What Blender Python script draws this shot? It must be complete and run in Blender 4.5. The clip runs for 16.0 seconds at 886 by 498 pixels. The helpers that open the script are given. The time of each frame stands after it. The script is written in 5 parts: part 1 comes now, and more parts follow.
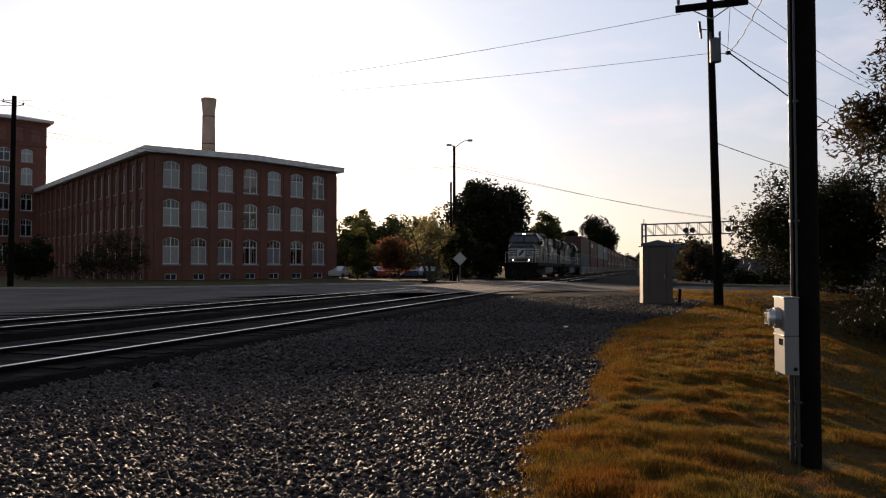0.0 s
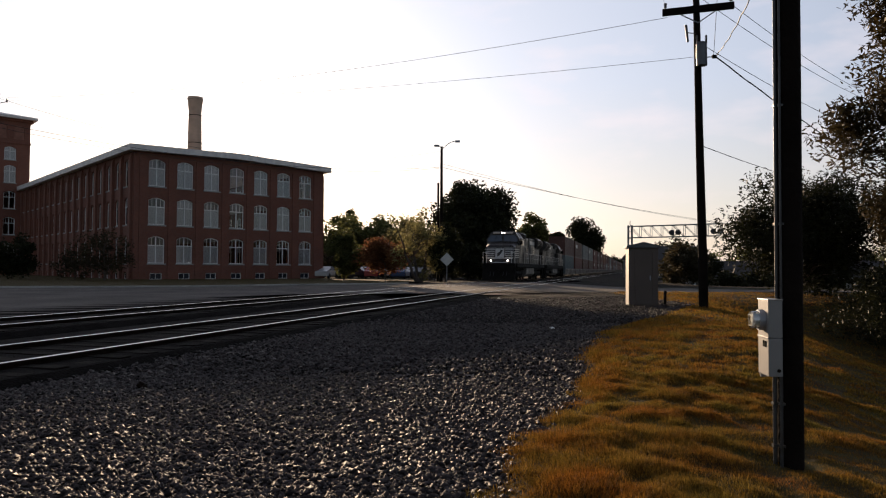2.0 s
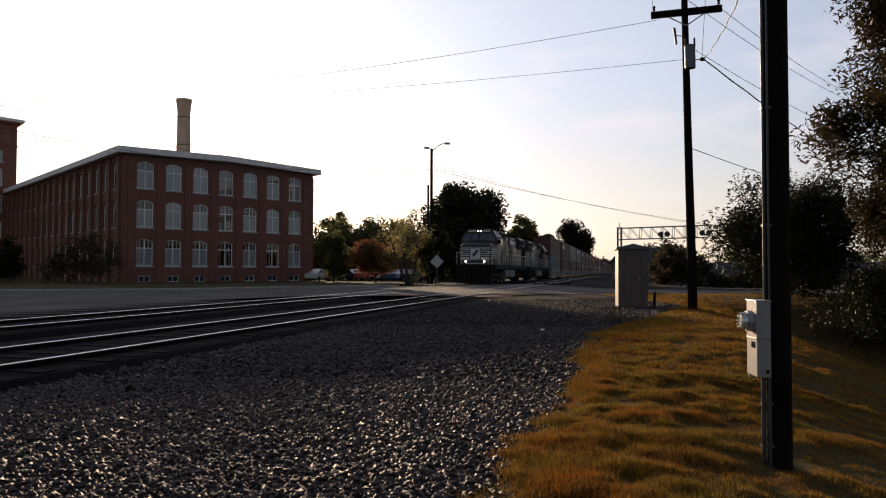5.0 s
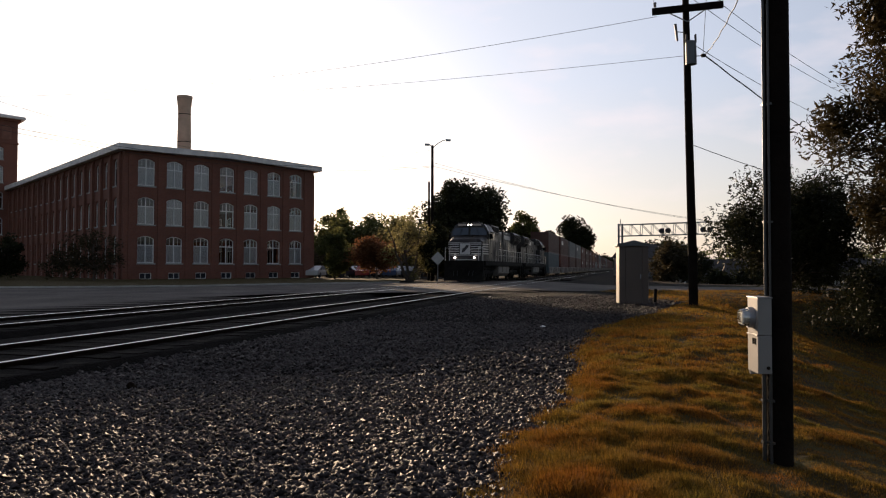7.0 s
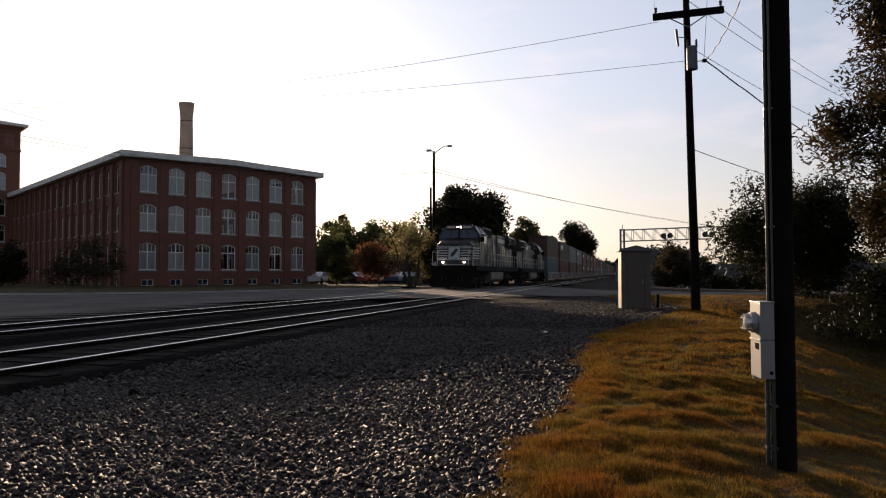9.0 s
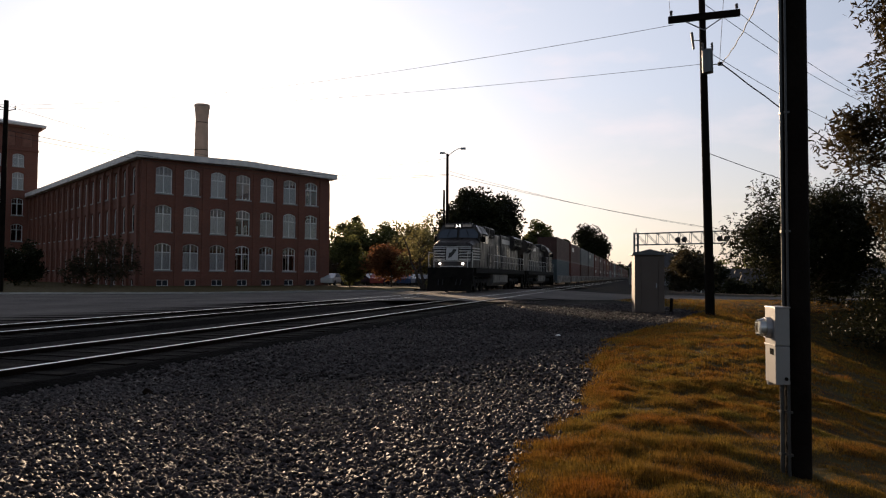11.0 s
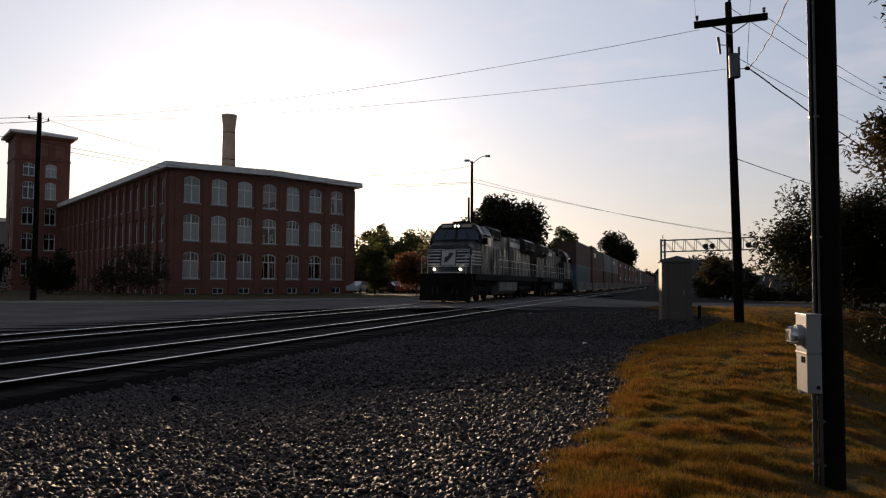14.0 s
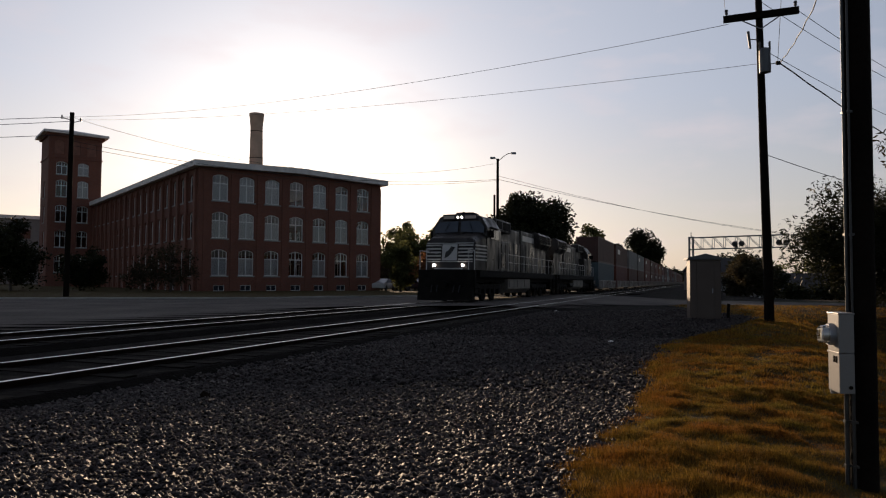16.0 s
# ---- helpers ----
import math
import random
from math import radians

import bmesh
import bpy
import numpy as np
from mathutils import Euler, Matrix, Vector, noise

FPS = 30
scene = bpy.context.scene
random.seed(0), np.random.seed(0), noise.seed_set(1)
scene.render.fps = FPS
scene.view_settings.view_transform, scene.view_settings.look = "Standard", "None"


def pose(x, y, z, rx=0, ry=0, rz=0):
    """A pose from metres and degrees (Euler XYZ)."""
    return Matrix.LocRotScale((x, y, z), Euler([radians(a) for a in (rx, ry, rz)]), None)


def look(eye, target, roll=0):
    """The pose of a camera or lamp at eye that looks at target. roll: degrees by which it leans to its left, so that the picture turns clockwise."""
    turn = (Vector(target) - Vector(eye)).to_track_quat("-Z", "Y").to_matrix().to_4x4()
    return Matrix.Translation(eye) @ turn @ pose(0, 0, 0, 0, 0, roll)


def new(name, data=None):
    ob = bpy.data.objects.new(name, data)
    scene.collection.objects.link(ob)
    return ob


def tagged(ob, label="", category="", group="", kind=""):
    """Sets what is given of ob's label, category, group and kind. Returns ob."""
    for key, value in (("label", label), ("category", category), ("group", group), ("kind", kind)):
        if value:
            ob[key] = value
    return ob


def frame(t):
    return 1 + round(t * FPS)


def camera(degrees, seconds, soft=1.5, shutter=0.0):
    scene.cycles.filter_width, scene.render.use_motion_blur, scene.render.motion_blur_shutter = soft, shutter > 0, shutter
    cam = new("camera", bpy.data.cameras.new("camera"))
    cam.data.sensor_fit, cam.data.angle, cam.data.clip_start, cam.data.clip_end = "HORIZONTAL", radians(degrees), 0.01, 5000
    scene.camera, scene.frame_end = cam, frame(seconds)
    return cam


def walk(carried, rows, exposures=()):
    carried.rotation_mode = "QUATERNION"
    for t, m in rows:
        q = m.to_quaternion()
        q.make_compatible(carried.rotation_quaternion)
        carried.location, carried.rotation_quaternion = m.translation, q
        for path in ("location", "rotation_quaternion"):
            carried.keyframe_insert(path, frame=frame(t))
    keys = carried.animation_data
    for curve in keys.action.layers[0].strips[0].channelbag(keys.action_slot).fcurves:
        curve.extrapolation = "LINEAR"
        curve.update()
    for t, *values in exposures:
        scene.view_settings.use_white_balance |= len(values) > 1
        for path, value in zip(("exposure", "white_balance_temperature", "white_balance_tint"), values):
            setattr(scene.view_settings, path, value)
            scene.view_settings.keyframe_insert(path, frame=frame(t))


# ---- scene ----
HFOV = 62.19
cam = camera(HFOV, 16.0, soft=1.15)
EYE = 1.3
VIEW = [
    (0.0, 0.000, 1.410, 0.000), (0.5, 1.021, 0.924, -0.194), (1.0, 0.239, 1.091, -0.403), (1.5, -0.322, 1.226, -0.332),
    (2.0, -1.024, 1.471, -0.293), (2.5, -0.894, 1.601, -0.315), (3.0, -1.338, 1.756, -0.241), (3.5, -1.588, 1.914, -0.211),
    (4.0, -1.720, 1.798, -0.109), (4.5, -1.77, 1.72, -0.13), (5.2, -1.80, 1.60, -0.17), (6.0, -1.81, 1.48, -0.21),
    (6.5, -1.795, 1.419, -0.213), (7.0, -1.726, 1.387, -0.114), (7.5, -1.428, 1.483, -0.076),
    (8.0, -1.361, 1.640, -0.012), (8.5, -1.547, 1.754, 0.102), (9.0, -1.578, 1.831, 0.057), (9.8, -1.32, 1.92, -0.12),
    (10.7, -0.78, 2.01, -0.33), (11.5, -0.245, 2.075, -0.401), (12.0, 0.118, 2.266, -0.393), (12.5, 0.469, 2.123, -0.334),
    (13.0, 0.771, 2.167, -0.201), (13.5, 0.996, 2.573, -0.175), (14.0, 1.365, 2.602, -0.219), (14.5, 1.688, 2.580, -0.258),
    (15.0, 2.000, 2.614, -0.360), (15.5, 2.334, 2.757, -0.365), (16.0, 3.360, 2.400, -0.322)]
walk(cam, [(t, pose(0, 0, EYE, 90 + p, r, y)) for t, y, p, r in VIEW],
     exposures=[(0.0, 0.3, 6350, 16), (9.0, 0.3, 6350, 16), (12.5, 0.2, 6350, 16), (16.0, -0.22, 6250, 16)])

# ---- light: a low morning sun just over the mill roof, clear hazy sky
SUN_AZ, SUN_EL = -14.8, 10.1          # degrees right of straight ahead, degrees up
world = bpy.data.worlds.new("sky")
scene.world = world
world.use_nodes = True
wn, wl = world.node_tree.nodes, world.node_tree.links
sky = wn.new("ShaderNodeTexSky")
sky.sky_type = "NISHITA"
sky.sun_disc = False
sky.sun_elevation = radians(SUN_EL)
sky.sun_rotation = radians(SUN_AZ)
sky.air_density, sky.dust_density, sky.ozone_density = 1.0, 1.7, 2.0
# morning haze pales the sky, with a few thin drifting clouds
haze = wn.new("ShaderNodeHueSaturation")
haze.inputs["Saturation"].default_value, haze.inputs["Value"].default_value = 0.8, 0.78
wl.new(sky.outputs[0], haze.inputs["Color"])
wco, wmap, wnoise, wramp = wn.new("ShaderNodeTexCoord"), wn.new("ShaderNodeMapping"), wn.new("ShaderNodeTexNoise"), wn.new("ShaderNodeValToRGB")
wmap.inputs["Scale"].default_value = (5, 5, 14)
wnoise.inputs["Scale"].default_value, wnoise.inputs["Detail"].default_value = 1.6, 7
wramp.color_ramp.elements[0].position, wramp.color_ramp.elements[1].position = 0.52, 0.74
wramp.color_ramp.elements[0].color, wramp.color_ramp.elements[1].color = (0, 0, 0, 1), (0.3, 0.3, 0.3, 1)
wl.new(wco.outputs["Generated"], wmap.inputs[0])
wl.new(wmap.outputs[0], wnoise.inputs["Vector"])
wl.new(wnoise.outputs[0], wramp.inputs[0])
cloud = wn.new("ShaderNodeMix")
cloud.data_type = "RGBA"
cloud.inputs[7].default_value = (9.0, 7.6, 7.2, 1)
wl.new(wramp.outputs[0], cloud.inputs[0])
veil = wn.new("ShaderNodeMix")
veil.data_type = "RGBA"
# the haze is warm along the horizon and pale blue higher up
wsep, wlow, wtint = wn.new("ShaderNodeSeparateXYZ"), wn.new("ShaderNodeMapRange"), wn.new("ShaderNodeMix")
wtint.data_type = "RGBA"
wtint.inputs[6].default_value, wtint.inputs[7].default_value = (8.6, 7.5, 6.1, 1), (6.9, 7.6, 8.6, 1)
wlow.inputs[1].default_value, wlow.inputs[2].default_value = 0.0, 0.24
wl.new(wco.outputs["Generated"], wsep.inputs[0])
wl.new(wsep.outputs["Z"], wlow.inputs[0])
wl.new(wlow.outputs[0], wtint.inputs[0])
wl.new(wtint.outputs[2], veil.inputs[7])
# haze scatters forward: thick towards the sun, thin behind
wdot, wthick = wn.new("ShaderNodeVectorMath"), wn.new("ShaderNodeMapRange")
wdot.operation = "DOT_PRODUCT"
wdot.inputs[1].default_value = (math.sin(radians(SUN_AZ)) * math.cos(radians(SUN_EL)), math.cos(radians(SUN_AZ)) * math.cos(radians(SUN_EL)), math.sin(radians(SUN_EL)))
wthick.inputs[1].default_value, wthick.inputs[2].default_value = 0.3, 0.97
wthick.inputs[3].default_value, wthick.inputs[4].default_value = 0.04, 0.6
wl.new(wco.outputs["Generated"], wdot.inputs[0])
wl.new(wdot.outputs["Value"], wthick.inputs[0])
wl.new(wthick.outputs[0], veil.inputs[0])
wl.new(haze.outputs[0], veil.inputs[6])
wl.new(veil.outputs[2], cloud.inputs[6])
wl.new(cloud.outputs[2], wn["Background"].inputs[0])
wn["Background"].inputs[1].default_value = 0.105
sun = new("sun", bpy.data.lights.new("sun", "SUN"))
sun.data.energy, sun.data.angle, sun.data.color = 5.0, radians(0.5), (1.0, 0.74, 0.46)
_a, _e = radians(SUN_AZ), radians(SUN_EL)
sun.matrix_world = look(Vector((math.sin(_a) * math.cos(_e), math.cos(_a) * math.cos(_e), math.sin(_e))) * 300, (0, 0, 0))

# ---- materials

def material(name, base, rough=0.7, metal=0.0, vary=0.25, scale=8.0, bump=0.2, bump_scale=60.0, spec=0.5, tint=None, detail=6.0, island=0.0, objrand=0.0):
    m = bpy.data.materials.new(name)
    m.use_nodes = True
    n, l = m.node_tree.nodes, m.node_tree.links
    b = n["Principled BSDF"]
    b.inputs["Roughness"].default_value = rough
    b.inputs["Metallic"].default_value = metal
    b.inputs["Specular IOR Level"].default_value = spec
    co = n.new("ShaderNodeTexCoord")
    big = n.new("ShaderNodeTexNoise")
    big.inputs["Scale"].default_value, big.inputs["Detail"].default_value = scale, detail
    l.new(co.outputs["Object"], big.inputs["Vector"])
    ramp = n.new("ShaderNodeValToRGB")
    lo = [max(0.0, c * (1 - vary)) for c in base]
    hi = [min(1.0, c * (1 + vary)) for c in (tint or base)]
    ramp.color_ramp.elements[0].position, ramp.color_ramp.elements[1].position = 0.3, 0.7
    ramp.color_ramp.elements[0].color, ramp.color_ramp.elements[1].color = (*lo, 1), (*hi, 1)
    l.new(big.outputs[0], ramp.inputs[0])
    out = ramp.outputs[0]
    if island or objrand:
        src = n.new("ShaderNodeNewGeometry").outputs["Random Per Island"] if island else n.new("ShaderNodeObjectInfo").outputs["Random"]
        k = island or objrand
        mr = n.new("ShaderNodeMapRange")
        mr.inputs[3].default_value, mr.inputs[4].default_value = 1 - k, 1 + k
        l.new(src, mr.inputs[0])
        hs = n.new("ShaderNodeHueSaturation")
        l.new(mr.outputs[0], hs.inputs["Value"])
        l.new(out, hs.inputs["Color"])
        out = hs.outputs[0]
    l.new(out, b.inputs["Base Color"])
    if bump:
        fine = n.new("ShaderNodeTexNoise")
        fine.inputs["Scale"].default_value, fine.inputs["Detail"].default_value = bump_scale, 5
        l.new(co.outputs["Object"], fine.inputs["Vector"])
        bp = n.new("ShaderNodeBump")
        bp.inputs["Strength"].default_value, bp.inputs["Distance"].default_value = bump, 0.02
        l.new(fine.outputs[0], bp.inputs["Height"])
        l.new(bp.outputs[0], b.inputs["Normal"])
        mrr = n.new("ShaderNodeMapRange")
        mrr.inputs[3].default_value, mrr.inputs[4].default_value = max(0.02, rough - 0.1), min(1, rough + 0.1)
        l.new(fine.outputs[0], mrr.inputs[0])
        l.new(mrr.outputs[0], b.inputs["Roughness"])
    return m


def leaf_material(name, base, tint, rough=0.5, through_it=0.35, patch=0.6, uneven=0.35):
    m = material(name, base, rough, 0, 0.3, patch, 0, tint=tint, island=uneven, spec=0.07)
    n, l = m.node_tree.nodes, m.node_tree.links
    b = n["Principled BSDF"]
    tr = n.new("ShaderNodeBsdfTranslucent")
    mix = n.new("ShaderNodeMixShader")
    mix.inputs[0].default_value = through_it
    l.new(b.inputs["Base Color"].links[0].from_socket, tr.inputs[0])
    l.new(b.outputs[0], mix.inputs[1])
    l.new(tr.outputs[0], mix.inputs[2])
    l.new(mix.outputs[0], n["Material Output"].inputs[0])
    return m


def glow(name, colour, strength):
    m = bpy.data.materials.new(name)
    m.use_nodes = True
    b = m.node_tree.nodes["Principled BSDF"]
    b.inputs["Base Color"].default_value = (*colour, 1)
    b.inputs["Emission Color"].default_value = (*colour, 1)
    b.inputs["Emission Strength"].default_value = strength
    return m


def pane_material(name, colour=(0.9, 0.95, 0.95), rough=0.03, alpha=0.35):
    m = bpy.data.materials.new(name)
    m.use_nodes = True
    n, l = m.node_tree.nodes, m.node_tree.links
    n.remove(n["Principled BSDF"])
    g, t, mix, f = n.new("ShaderNodeBsdfGlossy"), n.new("ShaderNodeBsdfTransparent"), n.new("ShaderNodeMixShader"), n.new("ShaderNodeFresnel")
    g.inputs["Roughness"].default_value = rough
    t.inputs[0].default_value = (*colour, 1)
    f.inputs[0].default_value = 1.55
    add = n.new("ShaderNodeMath")
    add.operation, add.use_clamp = "MULTIPLY_ADD", True
    add.inputs[1].default_value, add.inputs[2].default_value = 1.0, alpha * 0.3
    l.new(f.outputs[0], add.inputs[0])
    l.new(add.outputs[0], mix.inputs[0])
    l.new(t.outputs[0], mix.inputs[1])
    l.new(g.outputs[0], mix.inputs[2])
    l.new(mix.outputs[0], n["Material Output"].inputs[0])
    return m


def brick_material():
    m = material("brick_masonry", (0.2, 0.07, 0.042), 0.85, 0, 0.3, 0.35, 0.3, 25)
    n, l = m.node_tree.nodes, m.node_tree.links
    b = n["Principled BSDF"]
    br = n.new("ShaderNodeTexBrick")
    br.inputs["Scale"].default_value = 1.0
    br.inputs["Brick Width"].default_value, br.inputs["Row Height"].default_value = 0.21, 0.075
    br.inputs["Mortar Size"].default_value = 0.008
    br.inputs["Mortar"].default_value = (0.16, 0.11, 0.085, 1)
    br.inputs["Color1"].default_value, br.inputs["Color2"].default_value = (0.24, 0.085, 0.05, 1), (0.15, 0.05, 0.032, 1)
    co = n.new("ShaderNodeTexCoord")
    sx = n.new("ShaderNodeSeparateXYZ")
    cb = n.new("ShaderNodeCombineXYZ")
    ad = n.new("ShaderNodeMath")
    l.new(co.outputs["Object"], sx.inputs[0])
    l.new(sx.outputs[0], ad.inputs[0])
    l.new(sx.outputs[1], ad.inputs[1])
    l.new(ad.outputs[0], cb.inputs[0])
    l.new(sx.outputs[2], cb.inputs[1])
    l.new(cb.outputs[0], br.inputs[0])
    mix = n.new("ShaderNodeMix")
    mix.data_type = "RGBA"
    mix.inputs[0].default_value = 0.6
    old = b.inputs["Base Color"].links[0].from_socket
    l.new(old, mix.inputs[6])
    l.new(br.outputs[0], mix.inputs[7])
    l.new(mix.outputs[2], b.inputs["Base Color"])
    return m


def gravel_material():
    # near-black base: the shade in the gaps between stones is painted in
    m = material("gap_shade_gravel", (0.006, 0.0047, 0.0043), 0.95, 0, 0.35, 0.5, 0, tint=(0.008, 0.0063, 0.0058), spec=0.05)
    n, l = m.node_tree.nodes, m.node_tree.links
    b = n["Principled BSDF"]
    co = n.new("ShaderNodeTexCoord")
    vo = n.new("ShaderNodeTexVoronoi")
    vo.inputs["Scale"].default_value = 17
    l.new(co.outputs["Object"], vo.inputs["Vector"])
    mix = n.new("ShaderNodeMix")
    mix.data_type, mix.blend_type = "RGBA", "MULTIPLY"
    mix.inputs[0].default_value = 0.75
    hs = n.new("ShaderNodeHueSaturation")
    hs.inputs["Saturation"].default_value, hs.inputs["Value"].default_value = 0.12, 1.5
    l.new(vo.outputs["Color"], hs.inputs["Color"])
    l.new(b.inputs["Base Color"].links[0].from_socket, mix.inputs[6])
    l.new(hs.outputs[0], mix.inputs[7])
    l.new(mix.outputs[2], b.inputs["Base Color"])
    bp = n.new("ShaderNodeBump")
    bp.inputs["Strength"].default_value, bp.inputs["Distance"].default_value = 0.6, 0.04
    bp.invert = True
    l.new(vo.outputs["Distance"], bp.inputs["Height"])
    l.new(bp.outputs[0], b.inputs["Normal"])
    return m


def loco_paint():
    """Glossy black paint with uneven panels, streaked road dirt and dull patches."""
    m = material("black_loco_paint", (0.024, 0.018, 0.014), 0.4, 0, 0.4, 1.2, 0, spec=0.45)
    n, l = m.node_tree.nodes, m.node_tree.links
    b = n["Principled BSDF"]
    co, mp, ns, rp, mr = n.new("ShaderNodeTexCoord"), n.new("ShaderNodeMapping"), n.new("ShaderNodeTexNoise"), n.new("ShaderNodeBump"), n.new("ShaderNodeMapRange")
    mp.inputs["Scale"].default_value = (1.1, 0.9, 0.55)
    ns.inputs["Scale"].default_value, ns.inputs["Detail"].default_value = 1.3, 5
    rp.inputs["Strength"].default_value, rp.inputs["Distance"].default_value = 0.45, 0.05
    mr.inputs[1].default_value, mr.inputs[2].default_value = 0.35, 0.7
    mr.inputs[3].default_value, mr.inputs[4].default_value = 0.25, 0.8
    l.new(co.outputs["Object"], mp.inputs[0])
    l.new(mp.outputs[0], ns.inputs["Vector"])
    l.new(ns.outputs[0], rp.inputs["Height"])
    l.new(ns.outputs[0], mr.inputs[0])
    l.new(rp.outputs[0], b.inputs["Normal"])
    l.new(mr.outputs[0], b.inputs["Roughness"])
    return m


M = dict(
    gravel=gravel_material(),
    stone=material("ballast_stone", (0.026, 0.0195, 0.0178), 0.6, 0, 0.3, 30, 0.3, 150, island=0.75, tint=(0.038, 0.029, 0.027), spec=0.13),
    asphalt=material("worn_asphalt", (0.058, 0.048, 0.043), 0.9, 0, 0.3, 0.35, 0.5, 90, tint=(0.075, 0.063, 0.056), spec=0.2),
    soil=material("dry_grass_soil", (0.075, 0.04, 0.016), 0.95, 0, 0.45, 2.5, 0.9, 60, tint=(0.05, 0.042, 0.012), spec=0.1),
    field=material("far_ground", (0.025, 0.026, 0.012), 0.98, 0, 0.4, 0.05, 0.3, 3, spec=0.02),
    brick=brick_material(),
    white=material("white_paint", (0.82, 0.8, 0.76), 0.5, 0, 0.08, 3, 0.1, 40),
    blind=material("window_blind", (0.68, 0.61, 0.54), 0.8, 0, 0.06, 2, 0.1, 30, objrand=0.12),
    dark_room=material("room_plaster", (0.3, 0.27, 0.24), 0.9, 0, 0.2, 1, 0.1, 20),
    roofing=material("roof_membrane", (0.3, 0.29, 0.28), 0.8, 0, 0.15, 0.5, 0.2, 10),
    cornice=material("cornice_paint", (0.8, 0.74, 0.68), 0.6, 0, 0.15, 1.5, 0.15, 20),
    infill=material("faded_infill_brick", (0.24, 0.11, 0.075), 0.9, 0, 0.2, 2.0, 0.3, 25),
    # chimney brick whose pale tone paints in the glare round the sun
    glare_pale=material("glare_pale_chimney_brick", (0.6, 0.42, 0.3), 0.85, 0, 0.2, 0.6, 0.3, 20),
    rail=material("rail_steel", (0.62, 0.6, 0.57), 0.3, 1.0, 0.1, 4, 0.05, 60),
    # rust and creosote, both darkened further to hold the shade of the track
    rust=material("shade_dark_rust", (0.014, 0.009, 0.006), 0.95, 0.0, 0.3, 6, 0.4, 60, spec=0.05),
    tie=material("shaded_creosoted_tie", (0.009, 0.007, 0.0055), 0.97, 0, 0.35, 5, 0.6, 30, objrand=0.3, spec=0.05),
    pole=material("creosoted_pole", (0.01, 0.007, 0.005), 0.97, 0, 0.4, 3, 0.8, 25, spec=0.08),
    steel=material("galvanised_steel", (0.3, 0.3, 0.31), 0.5, 0.5, 0.15, 6, 0.1, 60),
    box=material("grey_meter_box", (0.24, 0.225, 0.21), 0.45, 0.1, 0.06, 5, 0.05, 80),
    hut=material("signal_hut_paint", (0.092, 0.064, 0.05), 0.5, 0.1, 0.1, 1.5, 0.08, 40),
    hutroof=material("signal_hut_roof", (0.1, 0.1, 0.1), 0.5, 0.2, 0.1, 2, 0.08, 40),
    concrete=material("concrete", (0.36, 0.34, 0.31), 0.85, 0, 0.2, 2, 0.3, 40),
    black=loco_paint(),
    grime=material("underframe_grime", (0.01, 0.0085, 0.007), 0.85, 0.0, 0.4, 3, 0.4, 25, spec=0.12),
    stripe=material("white_loco_paint", (0.5, 0.48, 0.45), 0.4, 0, 0.1, 3, 0.05, 30),
    wire=material("black_wire", (0.03, 0.03, 0.032), 0.6, 0, 0.1, 5, 0),
    rubber=material("black_rubber", (0.02, 0.02, 0.02), 0.8, 0, 0.2, 8, 0.1),
    bark=material("tree_bark", (0.085, 0.065, 0.05), 0.9, 0, 0.35, 4, 0.8, 20),
    leaf=leaf_material("green_leaves", (0.075, 0.085, 0.03), (0.11, 0.11, 0.04), through_it=0.5),
    # near-black copy of the leaves: their unlit side is put into the colour
    leaf_backlit=leaf_material("backlit_leaves", (0.018, 0.02, 0.009), (0.028, 0.029, 0.012), through_it=0.22),
    # leaf colour lightened to carry the sun's haze over these trees
    leaf_hazed=leaf_material("haze_pale_leaves", (0.18, 0.16, 0.07), (0.22, 0.19, 0.08), through_it=0.6),
    leaf_thin=leaf_material("dull_leaves", (0.045, 0.036, 0.02), (0.06, 0.048, 0.026), through_it=0.4),
    leaf_red=leaf_material("reddish_leaves", (0.16, 0.06, 0.03), (0.18, 0.09, 0.04), through_it=0.55),
    leaf_autumn=leaf_material("bronze_leaves", (0.035, 0.028, 0.012), (0.06, 0.042, 0.016), through_it=0.25),
    grass=leaf_material("dry_grass", (0.29, 0.112, 0.018), (0.12, 0.088, 0.015), 0.7, 0.55, 1.9, 0.75),
    glass=pane_material("window_glass", (0.9, 0.92, 0.95), 0.03, 0.0),
    lens=pane_material("meter_glass", (0.95, 0.97, 0.97), 0.02, 0.6),
    headlight=glow("headlight", (1.0, 0.9, 0.78), 5.0),
    numberlight=glow("number_board", (0.35, 0.3, 0.25), 0.06),
    hut_grey=material("transformer_paint", (0.11, 0.115, 0.12), 0.45, 0.2, 0.1, 3, 0.05, 40),
    steel_dark=material("weathered_steel", (0.22, 0.22, 0.22), 0.55, 0.6, 0.2, 5, 0.1, 40),
    # track bed ballast with the shade between the rails painted into its colour
    bed_shade=material("bed_shade_black", (0.006, 0.005, 0.0045), 0.95, 0, 0.4, 3, 1.0, 30, spec=0.03),
    conduit=material("dull_conduit", (0.07, 0.068, 0.065), 0.45, 0.6, 0.2, 6, 0.1, 60),
    ceramic=material("insulator_ceramic", (0.07, 0.05, 0.04), 0.45, 0, 0.1, 5, 0),
    sign=material("sign_back", (0.5, 0.48, 0.44), 0.5, 0.3, 0.1, 4, 0.05),
    signred=material("signal_black", (0.025, 0.025, 0.025), 0.6, 0, 0.1, 4, 0),
    siding=material("house_siding", (0.2, 0.19, 0.18), 0.8, 0, 0.08, 2, 0.1, 20),
    shingle=material("house_roof", (0.06, 0.056, 0.056), 0.95, 0, 0.2, 2, 0.3, 20, spec=0.05),
)
